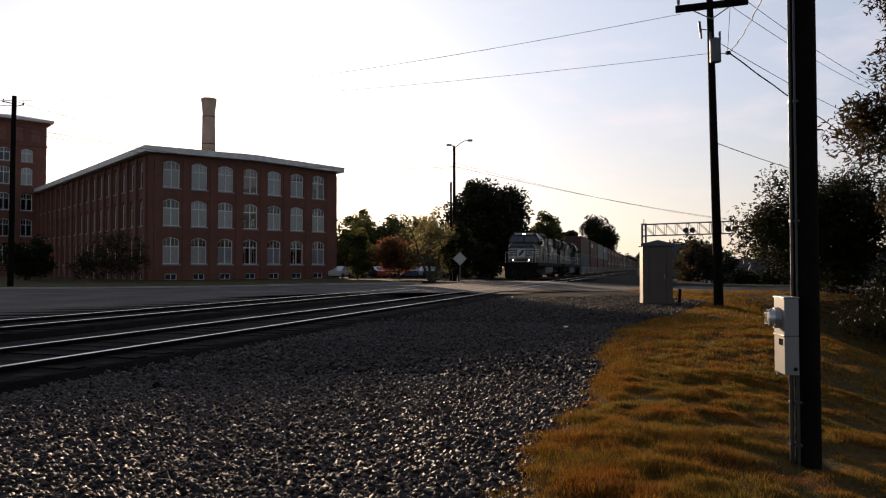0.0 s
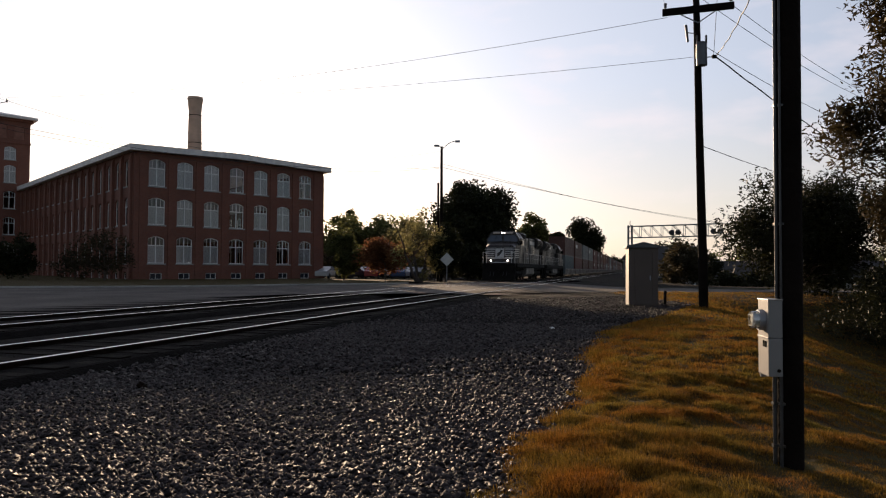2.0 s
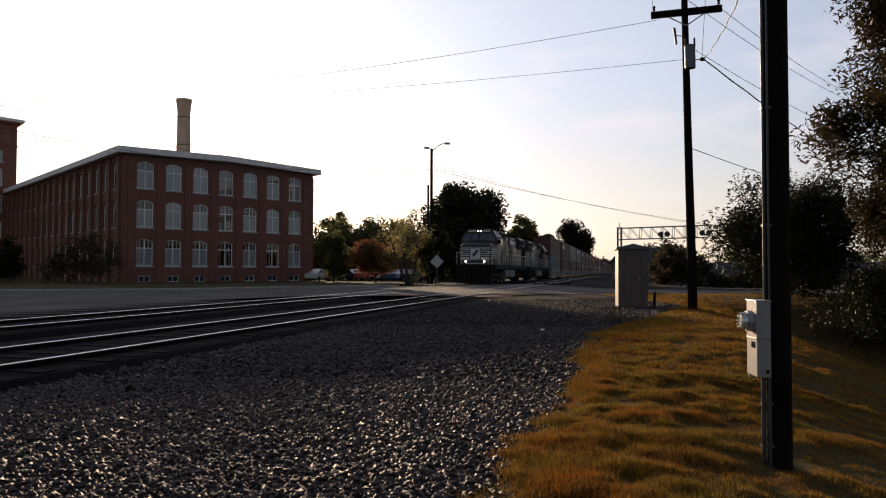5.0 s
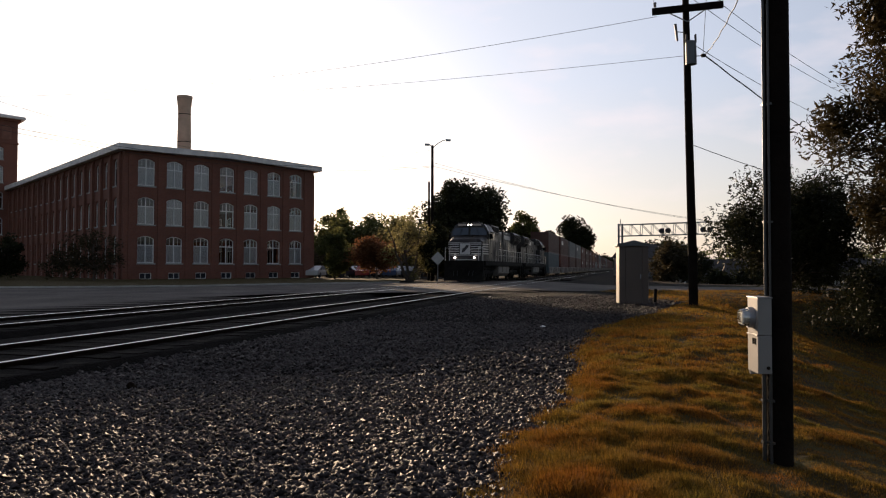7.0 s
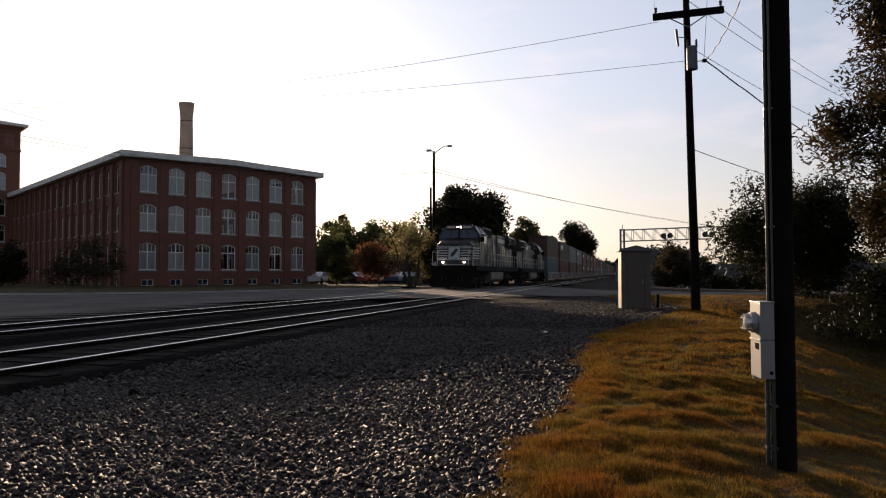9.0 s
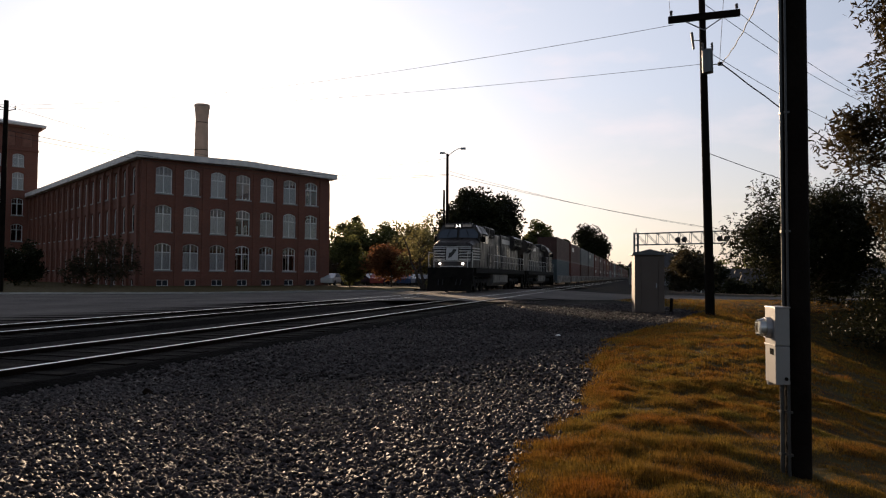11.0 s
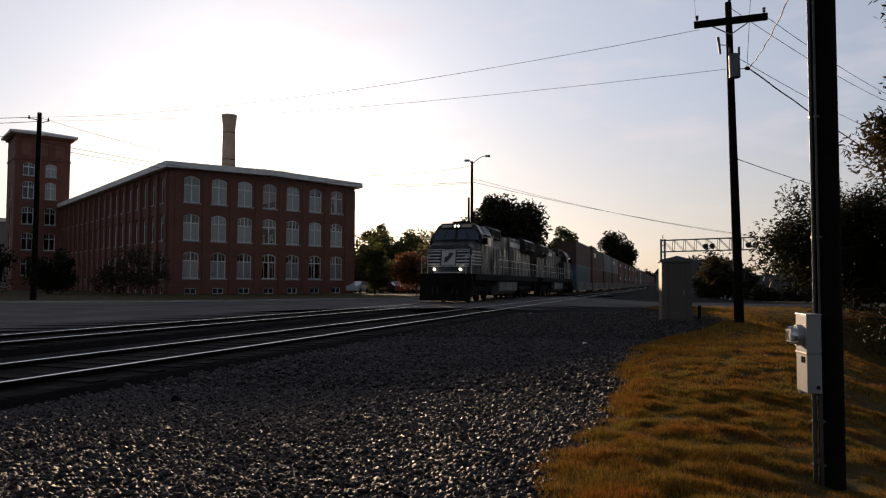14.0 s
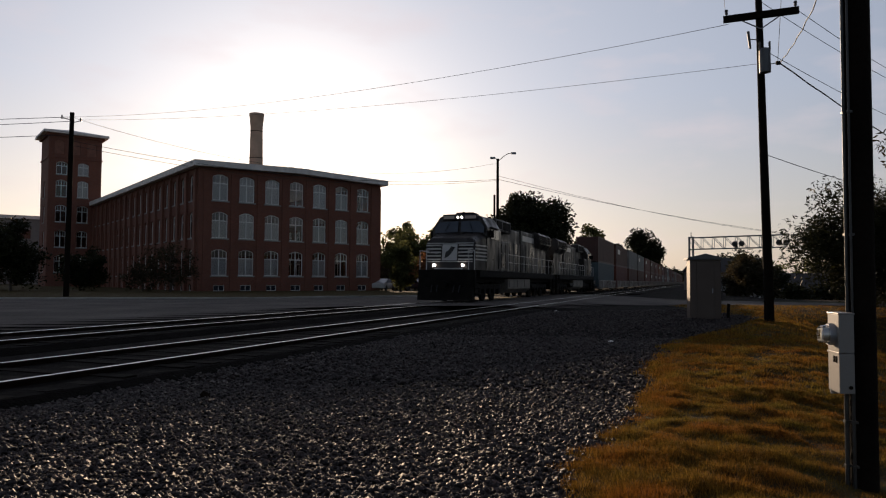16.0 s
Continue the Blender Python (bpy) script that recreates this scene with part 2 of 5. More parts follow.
for nm, c in (("red", (0.2, 0.045, 0.03)), ("brown", (0.15, 0.055, 0.037)), ("grey", (0.28, 0.28, 0.275)), ("blue", (0.12, 0.14, 0.18)), ("teal", (0.12, 0.16, 0.17)), ("white", (0.5, 0.5, 0.49)), ("orange", (0.32, 0.1, 0.03))):
    # container paint halved: the shade on the visible side is in the colour
    M["box_" + nm] = material("container_" + nm, tuple(0.5 * q for q in c), 0.6, 0, 0.2, 1.2, 0.1, 30)
for nm, c in (("silver", (0.5, 0.5, 0.5)), ("white", (0.75, 0.75, 0.74)), ("dark", (0.05, 0.055, 0.065)), ("red", (0.25, 0.03, 0.03)), ("blue", (0.06, 0.1, 0.2))):
    M["car_" + nm] = material("car_" + nm, c, 0.25, 0.2, 0.05, 2, 0)

# ---- mesh helpers

def bx(bm, x0, x1, y0, y1, z0, z1, bevel=0.0, m=None):
    r = bmesh.ops.create_cube(bm, size=1.0)
    vs = r["verts"]
    bmesh.ops.scale(bm, vec=(x1 - x0, y1 - y0, z1 - z0), verts=vs)
    bmesh.ops.translate(bm, vec=((x0 + x1) / 2, (y0 + y1) / 2, (z0 + z1) / 2), verts=vs)
    if bevel:
        es = list({e for v in vs for e in v.link_edges})
        out = bmesh.ops.bevel(bm, geom=es, offset=bevel, segments=2, affect="EDGES", profile=0.6)
        vs = list({v for f in out["faces"] for v in f.verts} | {v for v in vs if v.is_valid})
    if m is not None:
        bmesh.ops.transform(bm, matrix=m, verts=vs)
    return vs


def tube(bm, a, b, r0, r1=None, seg=10, caps=True):
    r1 = r0 if r1 is None else r1
    a, b = Vector(a), Vector(b)
    d = b - a
    m = Matrix.Translation((a + b) / 2) @ d.to_track_quat("Z", "Y").to_matrix().to_4x4()
    return bmesh.ops.create_cone(bm, cap_ends=caps, segments=seg, radius1=r0, radius2=r1, depth=d.length, matrix=m)["verts"]


def prism(bm, outline, y0, y1):
    """A solid of the outline in x and z, swept from y0 to y1."""
    a = [bm.verts.new((x, y0, z)) for x, z in outline]
    b = [bm.verts.new((x, y1, z)) for x, z in outline]
    bm.faces.new(a)
    bm.faces.new(b[::-1])
    for i in range(len(a)):
        j = (i + 1) % len(a)
        bm.faces.new((a[j], a[i], b[i], b[j]))
    return a + b


def mesh_of(name, bm, mat, smooth=False):
    bmesh.ops.recalc_face_normals(bm, faces=bm.faces)
    me = bpy.data.meshes.new(name)
    bm.to_mesh(me)
    bm.free()
    for mm in (mat if isinstance(mat, (list, tuple)) else [mat]):
        me.materials.append(mm)
    if smooth:
        for p in me.polygons:
            p.use_smooth = True
    return me


def part(name, bm, mat, parent=None, label="", smooth=False, m=None):
    me = bm if isinstance(bm, bpy.types.Mesh) else mesh_of(name, bm, mat, smooth)
    ob = new(name, me)
    if parent:
        ob.parent = parent
    if m is not None:
        ob.matrix_basis = m
    if label:
        ob["label"] = label
    return ob


def boxes(name, dims, mat, parent=None, label="", bevel=0.0, m=None):
    bm = bmesh.new()
    for d in dims:
        bx(bm, *d, bevel=bevel)
    return part(name, bm, mat, parent, label, m=m)


def raw(name, verts, faces, mat, smooth=False):
    me = bpy.data.meshes.new(name)
    verts, faces = np.asarray(verts, dtype=np.float32), np.asarray(faces, dtype=np.int32)
    k = faces.shape[1]
    me.vertices.add(len(verts))
    me.vertices.foreach_set("co", verts.ravel())
    me.loops.add(faces.size)
    me.loops.foreach_set("vertex_index", faces.ravel())
    me.polygons.add(len(faces))
    me.polygons.foreach_set("loop_start", np.arange(len(faces), dtype=np.int32) * k)
    me.polygons.foreach_set("loop_total", np.full(len(faces), k, dtype=np.int32))
    me.update(calc_edges=True)
    me.validate()
    me.materials.append(mat)
    if smooth:
        me.polygons.foreach_set("use_smooth", np.ones(len(faces), dtype=bool))
    return me

# ---- plan: the two tracks run straight, heading 15.8 degrees right of straight ahead, falling slightly
TRACK = 15.8
TS, TC = math.sin(radians(TRACK)), math.cos(radians(TRACK))
X0, FALL, SPACING = -7.78, -0.0019, 4.45


def along(s, d=0.0, z=0.0):
    """The place s metres along the near track's centre and d metres to its right."""
    return Vector((X0 + s * TS + d * TC, s * TC - d * TS, z))


def plan(x, y):
    return (x - X0) * TS + y * TC, (x - X0) * TC - y * TS


def rail_z(s):
    return 0.254 + FALL * np.clip(s, -80, 260)


def smooth(a, b, x):
    k = np.clip((x - a) / (b - a), 0, 1)
    return k * k * (3 - 2 * k)


def ground_z(x, y):
    s, d = plan(x, y)
    base = rail_z(s) - 0.19
    right = smooth(1.9, 5.5, d) * (1 - smooth(45, 70, s))
    z = base * (1 - right)
    z = z - 2.6 * smooth(10, 22, d) * smooth(62, 95, s) * (1 - smooth(300, 500, s))
    z = z - 2.1 * smooth(7.4 + 1.8 * smooth(9, 18, s), 16.5, d) * (1 - smooth(29, 40, s)) * smooth(-9, 1, s)
    return z


def road_z(x, y):
    s, d = plan(x, y)
    near = smooth(-8.0, -6.0, d) * (1 - smooth(1.4, 4.0, d)) * smooth(28.5, 31.0, s)
    return (ground_z(x, y) + 0.03) * (1 - near) + (rail_z(s) - 0.008) * near


def inside(poly, c):
    """Whether the place c lies within the outline."""
    odd = False
    for (xa, ya), (xb, yb) in zip(poly, poly[1:] + poly[:1]):
        if (ya > c.y) != (yb > c.y) and c.x < xa + (c.y - ya) / (yb - ya) * (xb - xa):
            odd = not odd
    return odd


def sheet(name, poly, zf, mat, cuts, label, off=0.0):
    bm = bmesh.new()
    bm.faces.new([bm.verts.new((x, y, 0)) for x, y in poly])
    bmesh.ops.triangulate(bm, faces=bm.faces, ngon_method="EAR_CLIP")
    for _ in range(cuts):
        es = [e for e in bm.edges if e.calc_length() > 1.2]
        bmesh.ops.subdivide_edges(bm, edges=es, cuts=1, use_grid_fill=True)
        bmesh.ops.triangulate(bm, faces=bm.faces)
    bmesh.ops.delete(bm, geom=[f for f in bm.faces if not inside(poly, f.calc_center_median())], context="FACES")
    for v in bm.verts:
        v.co.z = zf(v.co.x, v.co.y) + off
    return tagged(part(name, bm, mat, smooth=True), label, kind="structure")


# ground: one sheet to the horizon, finer near the camera
gx = np.unique(np.concatenate([np.arange(-40, 40.01, 1.0), np.linspace(40, 160, 25), -np.linspace(40, 160, 25), np.geomspace(160, 3000, 14), -np.geomspace(160, 3000, 14)]))
gy = np.unique(np.concatenate([np.arange(-12, 90.01, 1.0), np.linspace(90, 260, 30), np.geomspace(260, 3500, 14), -np.geomspace(12, 2000, 14)]))
XX, YY = np.meshgrid(gx, gy)
ZZ = ground_z(XX, YY)
gv = np.stack([XX, YY, ZZ], -1).reshape(-1, 3)
idx = np.arange(len(gv)).reshape(XX.shape)
gf = np.stack([idx[:-1, :-1], idx[:-1, 1:], idx[1:, 1:], idx[1:, :-1]], -1).reshape(-1, 4)
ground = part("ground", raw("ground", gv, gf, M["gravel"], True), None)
tagged(ground, "crushed-stone ballast ground beside the railway, near black for the shade between stones", kind="structure")

ROAD = [along(-90, -8.8), along(-30, -8.8), along(0, -8.8), along(18, -8.9), along(27, -8.6), along(31, -7.0), along(32.2, -3), along(33.5, 0), along(34.3, 2.3), Vector((3.2, 35.3, 0)), Vector((6.4, 38.6, 0)), Vector((10.5, 39.6, 0)), Vector((20, 41.3, 0)), Vector((45, 40.5, 0)), Vector((120, 37, 0)),
        Vector((120, 40, 0)), Vector((45, 44.5, 0)), Vector((20, 46.5, 0)), Vector((14, 51, 0)), Vector((11, 58, 0)), Vector((8, 63, 0)), Vector((-1.5, 60.5, 0)), Vector((-9.5, 53.5, 0)), Vector((-15, 46.6, 0)), Vector((-21.3, 44, 0)), Vector((-27, 42.3, 0)), Vector((-36, 40.3, 0)), Vector((-90, 30, 0)), Vector((-120, -60, 0))]
road = sheet("road", [(v.x, v.y) for v in ROAD], road_z, M["asphalt"], 6, "worn grey asphalt road over the level crossing")

# tar seams and cracks across the crossing
rt = random.Random(3)
tar = material("road_tar", (0.018, 0.017, 0.016), 0.8, 0, 0.2, 3, 0.2, 40, spec=0.2)
SEAMS = [((-9, 40), (10, 44)), ((-5, 48), (9, 49)), ((-14, 36), (-4, 52)), ((-22, 38), (-3, 45)), ((-1, 37.5), (4, 58)), ((-18, 30), (-16, 50)), ((-30, 30), (-12, 41)), ((3.5, 37.5), (14, 43)), ((-3, 52), (7, 56))]
for (xa, ya), (xb, yb) in SEAMS:
    bm = bmesh.new()
    d = Vector((xb - xa, yb - ya, 0)).normalized()
    nrm = Vector((-d.y, d.x, 0))
    prev = None
    steps = 40
    for i in range(steps + 1):
        u = i / steps
        c = Vector((xa + (xb - xa) * u, ya + (yb - ya) * u, 0)) + nrm * 0.35 * noise.noise(Vector((u * 7, xa, ya)))
        w = 0.05 + 0.06 * abs(noise.noise(Vector((u * 19, ya, xa))))
        pts = []
        for s in (-w, w):
            q = c + nrm * s
            pts.append(bm.verts.new((q.x, q.y, road_z(q.x, q.y) + 0.012)))
        if prev:
            bm.faces.new((prev[0], prev[1], pts[1], pts[0]))
        prev = pts
    part("tar_seam", bm, tar, road)

# grass bank on the right, down to the trees
GRASS = [(0.1, 3.0), (0.3, 4.25), (0.5, 5.0), (0.9, 5.95), (1.2, 6.8), (1.65, 8.3), (2.3, 11.0), (3.3, 14.5), (4.8, 17.4), (6.2, 19.6), (8.2, 23.8), (9.4, 26.0), (10.0, 30), (10.8, 39.2), (22, 40.9), (45, 40.1), (80, 38), (80, -10), (-0.3, -10), (-0.1, 0.0)]
sheet("lawn", [(x + 0.3, y) for x, y in GRASS], ground_z, M["soil"], 5, "dry yellow-green grass bank beside the gravel", 0.03)
VERGE = [(-90, 30.6), (-36, 40.9), (-27, 42.9), (-21.3, 44.6), (-15.2, 47.2), (-9.8, 54.1), (-2.2, 61), (0, 90), (-12, 110), (-40, 160), (-160, 160), (-160, 40)]
sheet("mill_lawn", VERGE, ground_z, M["soil"], 4, "mown grass strip in front of the brick mill", 0.06)
FIELD = [(11, 58), (14, 51), (20, 47.2), (45, 45.2), (120, 41), (400, 41), (400, 900), (60, 900), (20, 95)]
sheet("far_field", FIELD, ground_z, M["field"], 3, "dim grass and scrub beyond the road", 0.02)
KERB = [(-90, 30.3), (-36, 40.6), (-27, 42.6), (-21.3, 44.3), (-15.1, 46.9), (-9.65, 53.8), (-1.8, 60.8)]
bm = bmesh.new()
for (xa, ya), (xb, yb) in zip(KERB, KERB[1:]):
    m = Matrix.Translation((xa, ya, ground_z(xa, ya) - 0.02)) @ Matrix.Rotation(math.atan2(yb - ya, xb - xa) - math.pi / 2, 4, "Z")
    bx(bm, -0.09, 0.09, 0, math.hypot(xb - xa, yb - ya), -0.1, 0.13, 0.02, m)
tagged(part("kerb", bm, M["concrete"]), "pale concrete kerb along the mill lawn", kind="structure")

# ---- tracks
RAIL = [(-0.07, 0), (0.07, 0), (0.07, 0.012), (0.012, 0.03), (0.012, 0.135), (0.036, 0.145), (0.036, 0.163), (0.025, 0.1715), (0.010, 0.176), (-0.010, 0.176), (-0.025, 0.1715), (-0.036, 0.163), (-0.036, 0.145), (-0.012, 0.135), (-0.012, 0.03), (-0.07, 0.012)]
S0, S1 = -40.0, 420.0


def track_pose(s, d, dz=0.0):
    v = along(s, d)
    return pose(v.x, v.y, 0.254 + FALL * s + dz, math.degrees(math.atan(FALL)), 0, -TRACK)


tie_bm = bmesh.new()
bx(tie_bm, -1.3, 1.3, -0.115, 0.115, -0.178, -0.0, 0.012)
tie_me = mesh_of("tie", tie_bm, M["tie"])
for d in (0.0, -SPACING):
    tr = new("railway_track")
    tr.matrix_basis = track_pose(0, d)
    tagged(tr, "straight railway track of worn steel rails on dark ties", "track", "tracks")
    for side in (-0.752, 0.752):
        bm = bmesh.new()
        prism(bm, [(x + side, z - 0.176) for x, z in RAIL], S0, S1)
        for f in bm.faces:
            zc = f.calc_center_median().z
            f.material_index = 0 if zc > -0.003 else 1
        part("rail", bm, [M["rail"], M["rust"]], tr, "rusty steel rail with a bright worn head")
        # joint bars on the rail web
        for y in (10.2, 15.5, 21.9):
            bm = bmesh.new()
            bx(bm, side - 0.03, side + 0.03, y - 0.3, y + 0.3, -0.14, -0.045, 0.005)
            part("joint_bar", bm, M["rust"], tr)
    bm = bmesh.new()
    prism(bm, [(-1.75, -0.3), (-1.35, -0.085), (-0.9, -0.075), (0, -0.08), (0.9, -0.075), (1.35, -0.085), (1.75, -0.3)], S0, 33.0)
    prism(bm, [(-2.3, -0.3), (-1.75, -0.085), (1.75, -0.085), (2.4, -0.3)], 78.0, S1)
    # the bed's blackness is painted shade, not oil
    part("ballast_bed", bm, M["bed_shade"], tr, "crushed-stone ballast between the ties, near black for the shade there")
    y = 0.5
    while y < 33:
        t = new("tie", tie_me)
        t.parent = tr
        t.matrix_basis = pose(random.uniform(-0.03, 0.03), y, -0.072 + random.uniform(-0.008, 0.008), 0, 0, random.uniform(-1, 1))
        y += 0.53

# ---- the train
HALF = 1.56
ROWS_S = [(0, 70.7), (2, 66.3), (4, 61.9), (6.5, 56.6), (9, 51.3), (11.5, 46.1), (13.5, 41.8), (16, 36.4)]
MOVING = []


def wheelset_truck(parent, y, axles, r=0.5, gauge=0.75):
    bm = bmesh.new()
    for sx in (-1, 1):
        x = sx * 1.12
        L = (max(axles) - min(axles)) / 2
        bx(bm, x - 0.07, x + 0.07, y + min(axles) - 0.45, y + max(axles) + 0.45, 0.62, 0.9, 0.03)
        for a in axles:
            bx(bm, x - 0.1, x + 0.1, y + a - 0.2, y + a + 0.2, 0.36, 0.72, 0.04)
        for a, b in zip(axles, axles[1:]):
            mid = y + (a + b) / 2
            bx(bm, x - 0.09, x + 0.09, mid - 0.22, mid + 0.22, 0.42, 0.86, 0.04)
    bx(bm, -1.0, 1.0, y - 0.5, y + 0.5, 0.55, 1.0)
    tk = part("truck", bm, M["grime"], parent, "grimy cast-steel truck")
    for a in axles:
        bm = bmesh.new()
        for sx in (-1, 1):
            tube(bm, (sx * 0.69, y + a, r), (sx * 0.82, y + a, r), r, r, 28)
            tube(bm, (sx * 0.67, y + a, r), (sx * 0.69, y + a, r), r + 0.028, r + 0.028, 28)
        tube(bm, (-0.8, y + a, r), (0.8, y + a, r), 0.09, 0.09, 10)
        part("wheelset", bm, M["grime"], tk, "grimy steel wheelset")


def locomotive(flip=False, lit=True):
    """Front coupler at y = 0, body towards +y; flip puts the cab at the other end."""
    L = 22.3
    root = new("locomotive")
    root.scale = (0.98, 1.0, 1.065)
    tagged(root, "black diesel freight locomotive with white nose stripes and lit headlights" if lit else "black diesel freight locomotive coupled cab end to the containers", "locomotive", "locomotives")
    F = Matrix.Translation((0, L, 0)) @ Matrix.Rotation(math.pi, 4, "Z") if flip else Matrix.Identity(4)

    def add(name, bm, mat, parent=root, label="", smooth=False):
        bmesh.ops.transform(bm, matrix=F, verts=bm.verts)
        return part(name, bm, mat, parent, label, smooth)

    # underframe, walkways, pilots
    bm = bmesh.new()
    bx(bm, -HALF, HALF, 1.3, L - 1.2, 1.25, 1.62, 0.03)
    bx(bm, -1.2, 1.2, 0.6, L - 0.6, 1.0, 1.3, 0.02)
    add("underframe", bm, M["grime"])
    for y0, y1 in ((0.55, 0.8), (L - 0.8, L - 0.55)):
        bm = bmesh.new()
        bx(bm, -1.5, 1.5, y0, y1, 0.55, 1.62, 0.04)
        add("pilot", bm, M["grime"], label="dark steel end plate")
    bm = bmesh.new()
    prism(bm, [(-1.45, 0.1), (1.45, 0.1), (1.45, 0.75), (-1.45, 0.75)], 0.42, 0.56)
    for v in bm.verts:
        if v.co.z < 0.3 and v.co.y < 0.5:
            v.co.y -= 0.25 * (1.45 - abs(v.co.x) * 0.6)
    add("snow_plough", bm, M["grime"], label="dark steel snow plough")
    for sx in (-1, 1):
        for yb in (0.95, L - 1.55):
            bm = bmesh.new()
            for i in range(4):
                bx(bm, sx * 1.5 - 0.13, sx * 1.5 + 0.13, yb, yb + 0.6, 0.4 + i * 0.29, 0.43 + i * 0.29)
            bx(bm, sx * 1.36 - 0.02, sx * 1.36 + 0.02, yb - 0.05, yb + 0.65, 0.38, 1.5)
            add("step", bm, M["grime"])
    bm = bmesh.new()
    tube(bm, (0, -0.05, 0.9), (0, 0.6, 0.9), 0.1, 0.14, 12)
    bx(bm, -0.17, 0.17, -0.12, 0.12, 0.74, 1.06, 0.04)
    add("coupler", bm, M["grime"])
    for x in (-0.75, -0.45, 0.45, 0.75):
        hose = bmesh.new()
        tube(hose, (x, 0.5, 0.85), (x * 0.95, 0.3, 0.5), 0.03, 0.03, 8)
        add("air_hose", hose, M["rubber"])
    # short nose: narrow face, sides that widen to the cab, top rising to the windshield
    bm = bmesh.new()
    prof = []
    for y, hw, zt in ((0.95, 1.28, 3.06), (1.25, 1.33, 3.26), (2.75, 1.48, 3.64)):
        prof.append([bm.verts.new(c) for c in ((-hw, y, 1.62), (hw, y, 1.62), (hw, y + 0.02, zt - 0.22), (hw * 0.8, y + 0.06, zt), (-hw * 0.8, y + 0.06, zt), (-hw, y + 0.02, zt - 0.22))])
    for v in prof[0][2:]:
        v.co.y += 0.22
    bm.faces.new(prof[0][::-1])
    bm.faces.new(prof[-1])
    for a, b in zip(prof, prof[1:]):
        for k in range(6):
            bm.faces.new((a[k], a[(k + 1) % 6], b[(k + 1) % 6], b[k]))
    bmesh.ops.bevel(bm, geom=list(bm.edges), offset=0.04, segments=2, affect="EDGES")
    nose = add("nose", bm, M["black"], label="glossy black short nose")

    def front_y(z):
        return 0.95 + (z - 1.62) / 1.4 * 0.22

    # white stripes round the nose, each side of a plain plate
    for z in (2.12, 2.3, 2.48, 2.66, 2.84):
        for sx in (-1, 1):
            bm = bmesh.new()
            bx(bm, min(sx * 0.47, sx * 1.23), max(sx * 0.47, sx * 1.23), front_y(z) - 0.025, front_y(z) + 0.03, z, z + 0.075)
            add("nose_stripe", bm, M["stripe"], nose, "white painted stripe")
            bm = bmesh.new()
            a, b = Vector((sx * 1.325, 1.25, 0)), Vector((sx * 1.49, 2.72, 0))
            vs = []
            for q in (a, b):
                for dx in (-0.02, 0.02):
                    for zz in (z, z + 0.075):
                        vs.append(bm.verts.new((q.x + dx, q.y, zz)))
            for f in ((0, 1, 3, 2), (4, 6, 7, 5), (0, 4, 5, 1), (2, 3, 7, 6), (1, 5, 7, 3), (0, 2, 6, 4)):
                bm.faces.new([vs[k] for k in f])
            add("nose_stripe", bm, M["stripe"], nose, "white painted stripe")
    for z in (2.02, 2.96):
        bm = bmesh.new()
        bx(bm, -1.23, 1.23, front_y(z) - 0.025, front_y(z) + 0.03, z, z + 0.05)
        add("nose_stripe", bm, M["stripe"], nose, "white painted stripe")
    for sx in (-1, 1):
        bm = bmesh.new()
        tube(bm, (sx * 1.12, 0.72, 1.62), (sx * 1.12, 0.72, 2.62), 0.022, 0.022, 8)
        tube(bm, (sx * 1.12, 0.72, 2.62), (sx * 1.12, 1.15, 2.62), 0.022, 0.022, 8)
        add("front_handrail", bm, M["stripe"], nose, "pale steel handrail")
    bm = bmesh.new()
    bx(bm, -0.3, 0.3, 1.12, 1.2, 3.0, 3.05)
    add("nose_grab_iron", bm, M["grime"], nose)
    bm = bmesh.new()
    prism(bm, [(-0.4, 2.1), (0.4, 2.1), (0.4, 2.93), (-0.4, 2.93)], -0.02, 0.02)
    for v in bm.verts:
        v.co.y += front_y(v.co.z) - 0.012
    add("nose_plate", bm, M["stripe"], nose, "plain pale plate in the nose stripes")
    bm = bmesh.new()
    prism(bm, [(-0.25, 2.22), (-0.05, 2.3), (0.12, 2.5), (0.3, 2.78), (0.08, 2.82), (-0.05, 2.62), (-0.2, 2.55)], -0.02, 0.0)
    for v in bm.verts:
        v.co.y += front_y(v.co.z) - 0.03
    add("nose_mark", bm, M["black"], nose, "dark slanted mark on the plate")
    bm = bmesh.new()
    bx(bm, -0.75, 0.75, 0.86, 0.93, 1.66, 1.72)
    add("anticlimber", bm, M["stripe"], nose, "pale edge bar under the nose")
    # cab
    cab = bmesh.new()
    prof = [(-1.5, 1.62), (1.5, 1.62), (1.53, 3.85), (1.15, 4.48), (0.75, 4.62), (-0.75, 4.62), (-1.15, 4.48), (-1.53, 3.85)]
    prism(cab, prof, 2.6, 5.5)
    for v in cab.verts:
        if v.co.y < 3:
            v.co.y += max(0, v.co.z - 3.3) * 0.22
    bmesh.ops.bevel(cab, geom=list(cab.edges), offset=0.035, segments=2, affect="EDGES")
    cabo = add("cab", cab, M["black"], label="black cab with wide windshields")
    for sx in (-1, 1):
        bm = bmesh.new()
        prism(bm, [(sx * 0.08, 3.66), (sx * 1.36, 3.6), (sx * 1.36, 3.92), (sx * 1.1, 4.2), (sx * 0.08, 4.24)], 2.56, 2.6)
        for v in bm.verts:
            v.co.y += max(0, v.co.z - 3.3) * 0.22
        add("windshield", bm, M["glass_dark"], cabo, "dark reflective windshield")
        for y0, y1 in ((3.35, 4.1), (4.2, 4.95)):
            bm = bmesh.new()
            bx(bm, sx * 1.535 - 0.02, sx * 1.535 + 0.02, y0, y1, 3.3, 3.82, 0.01)
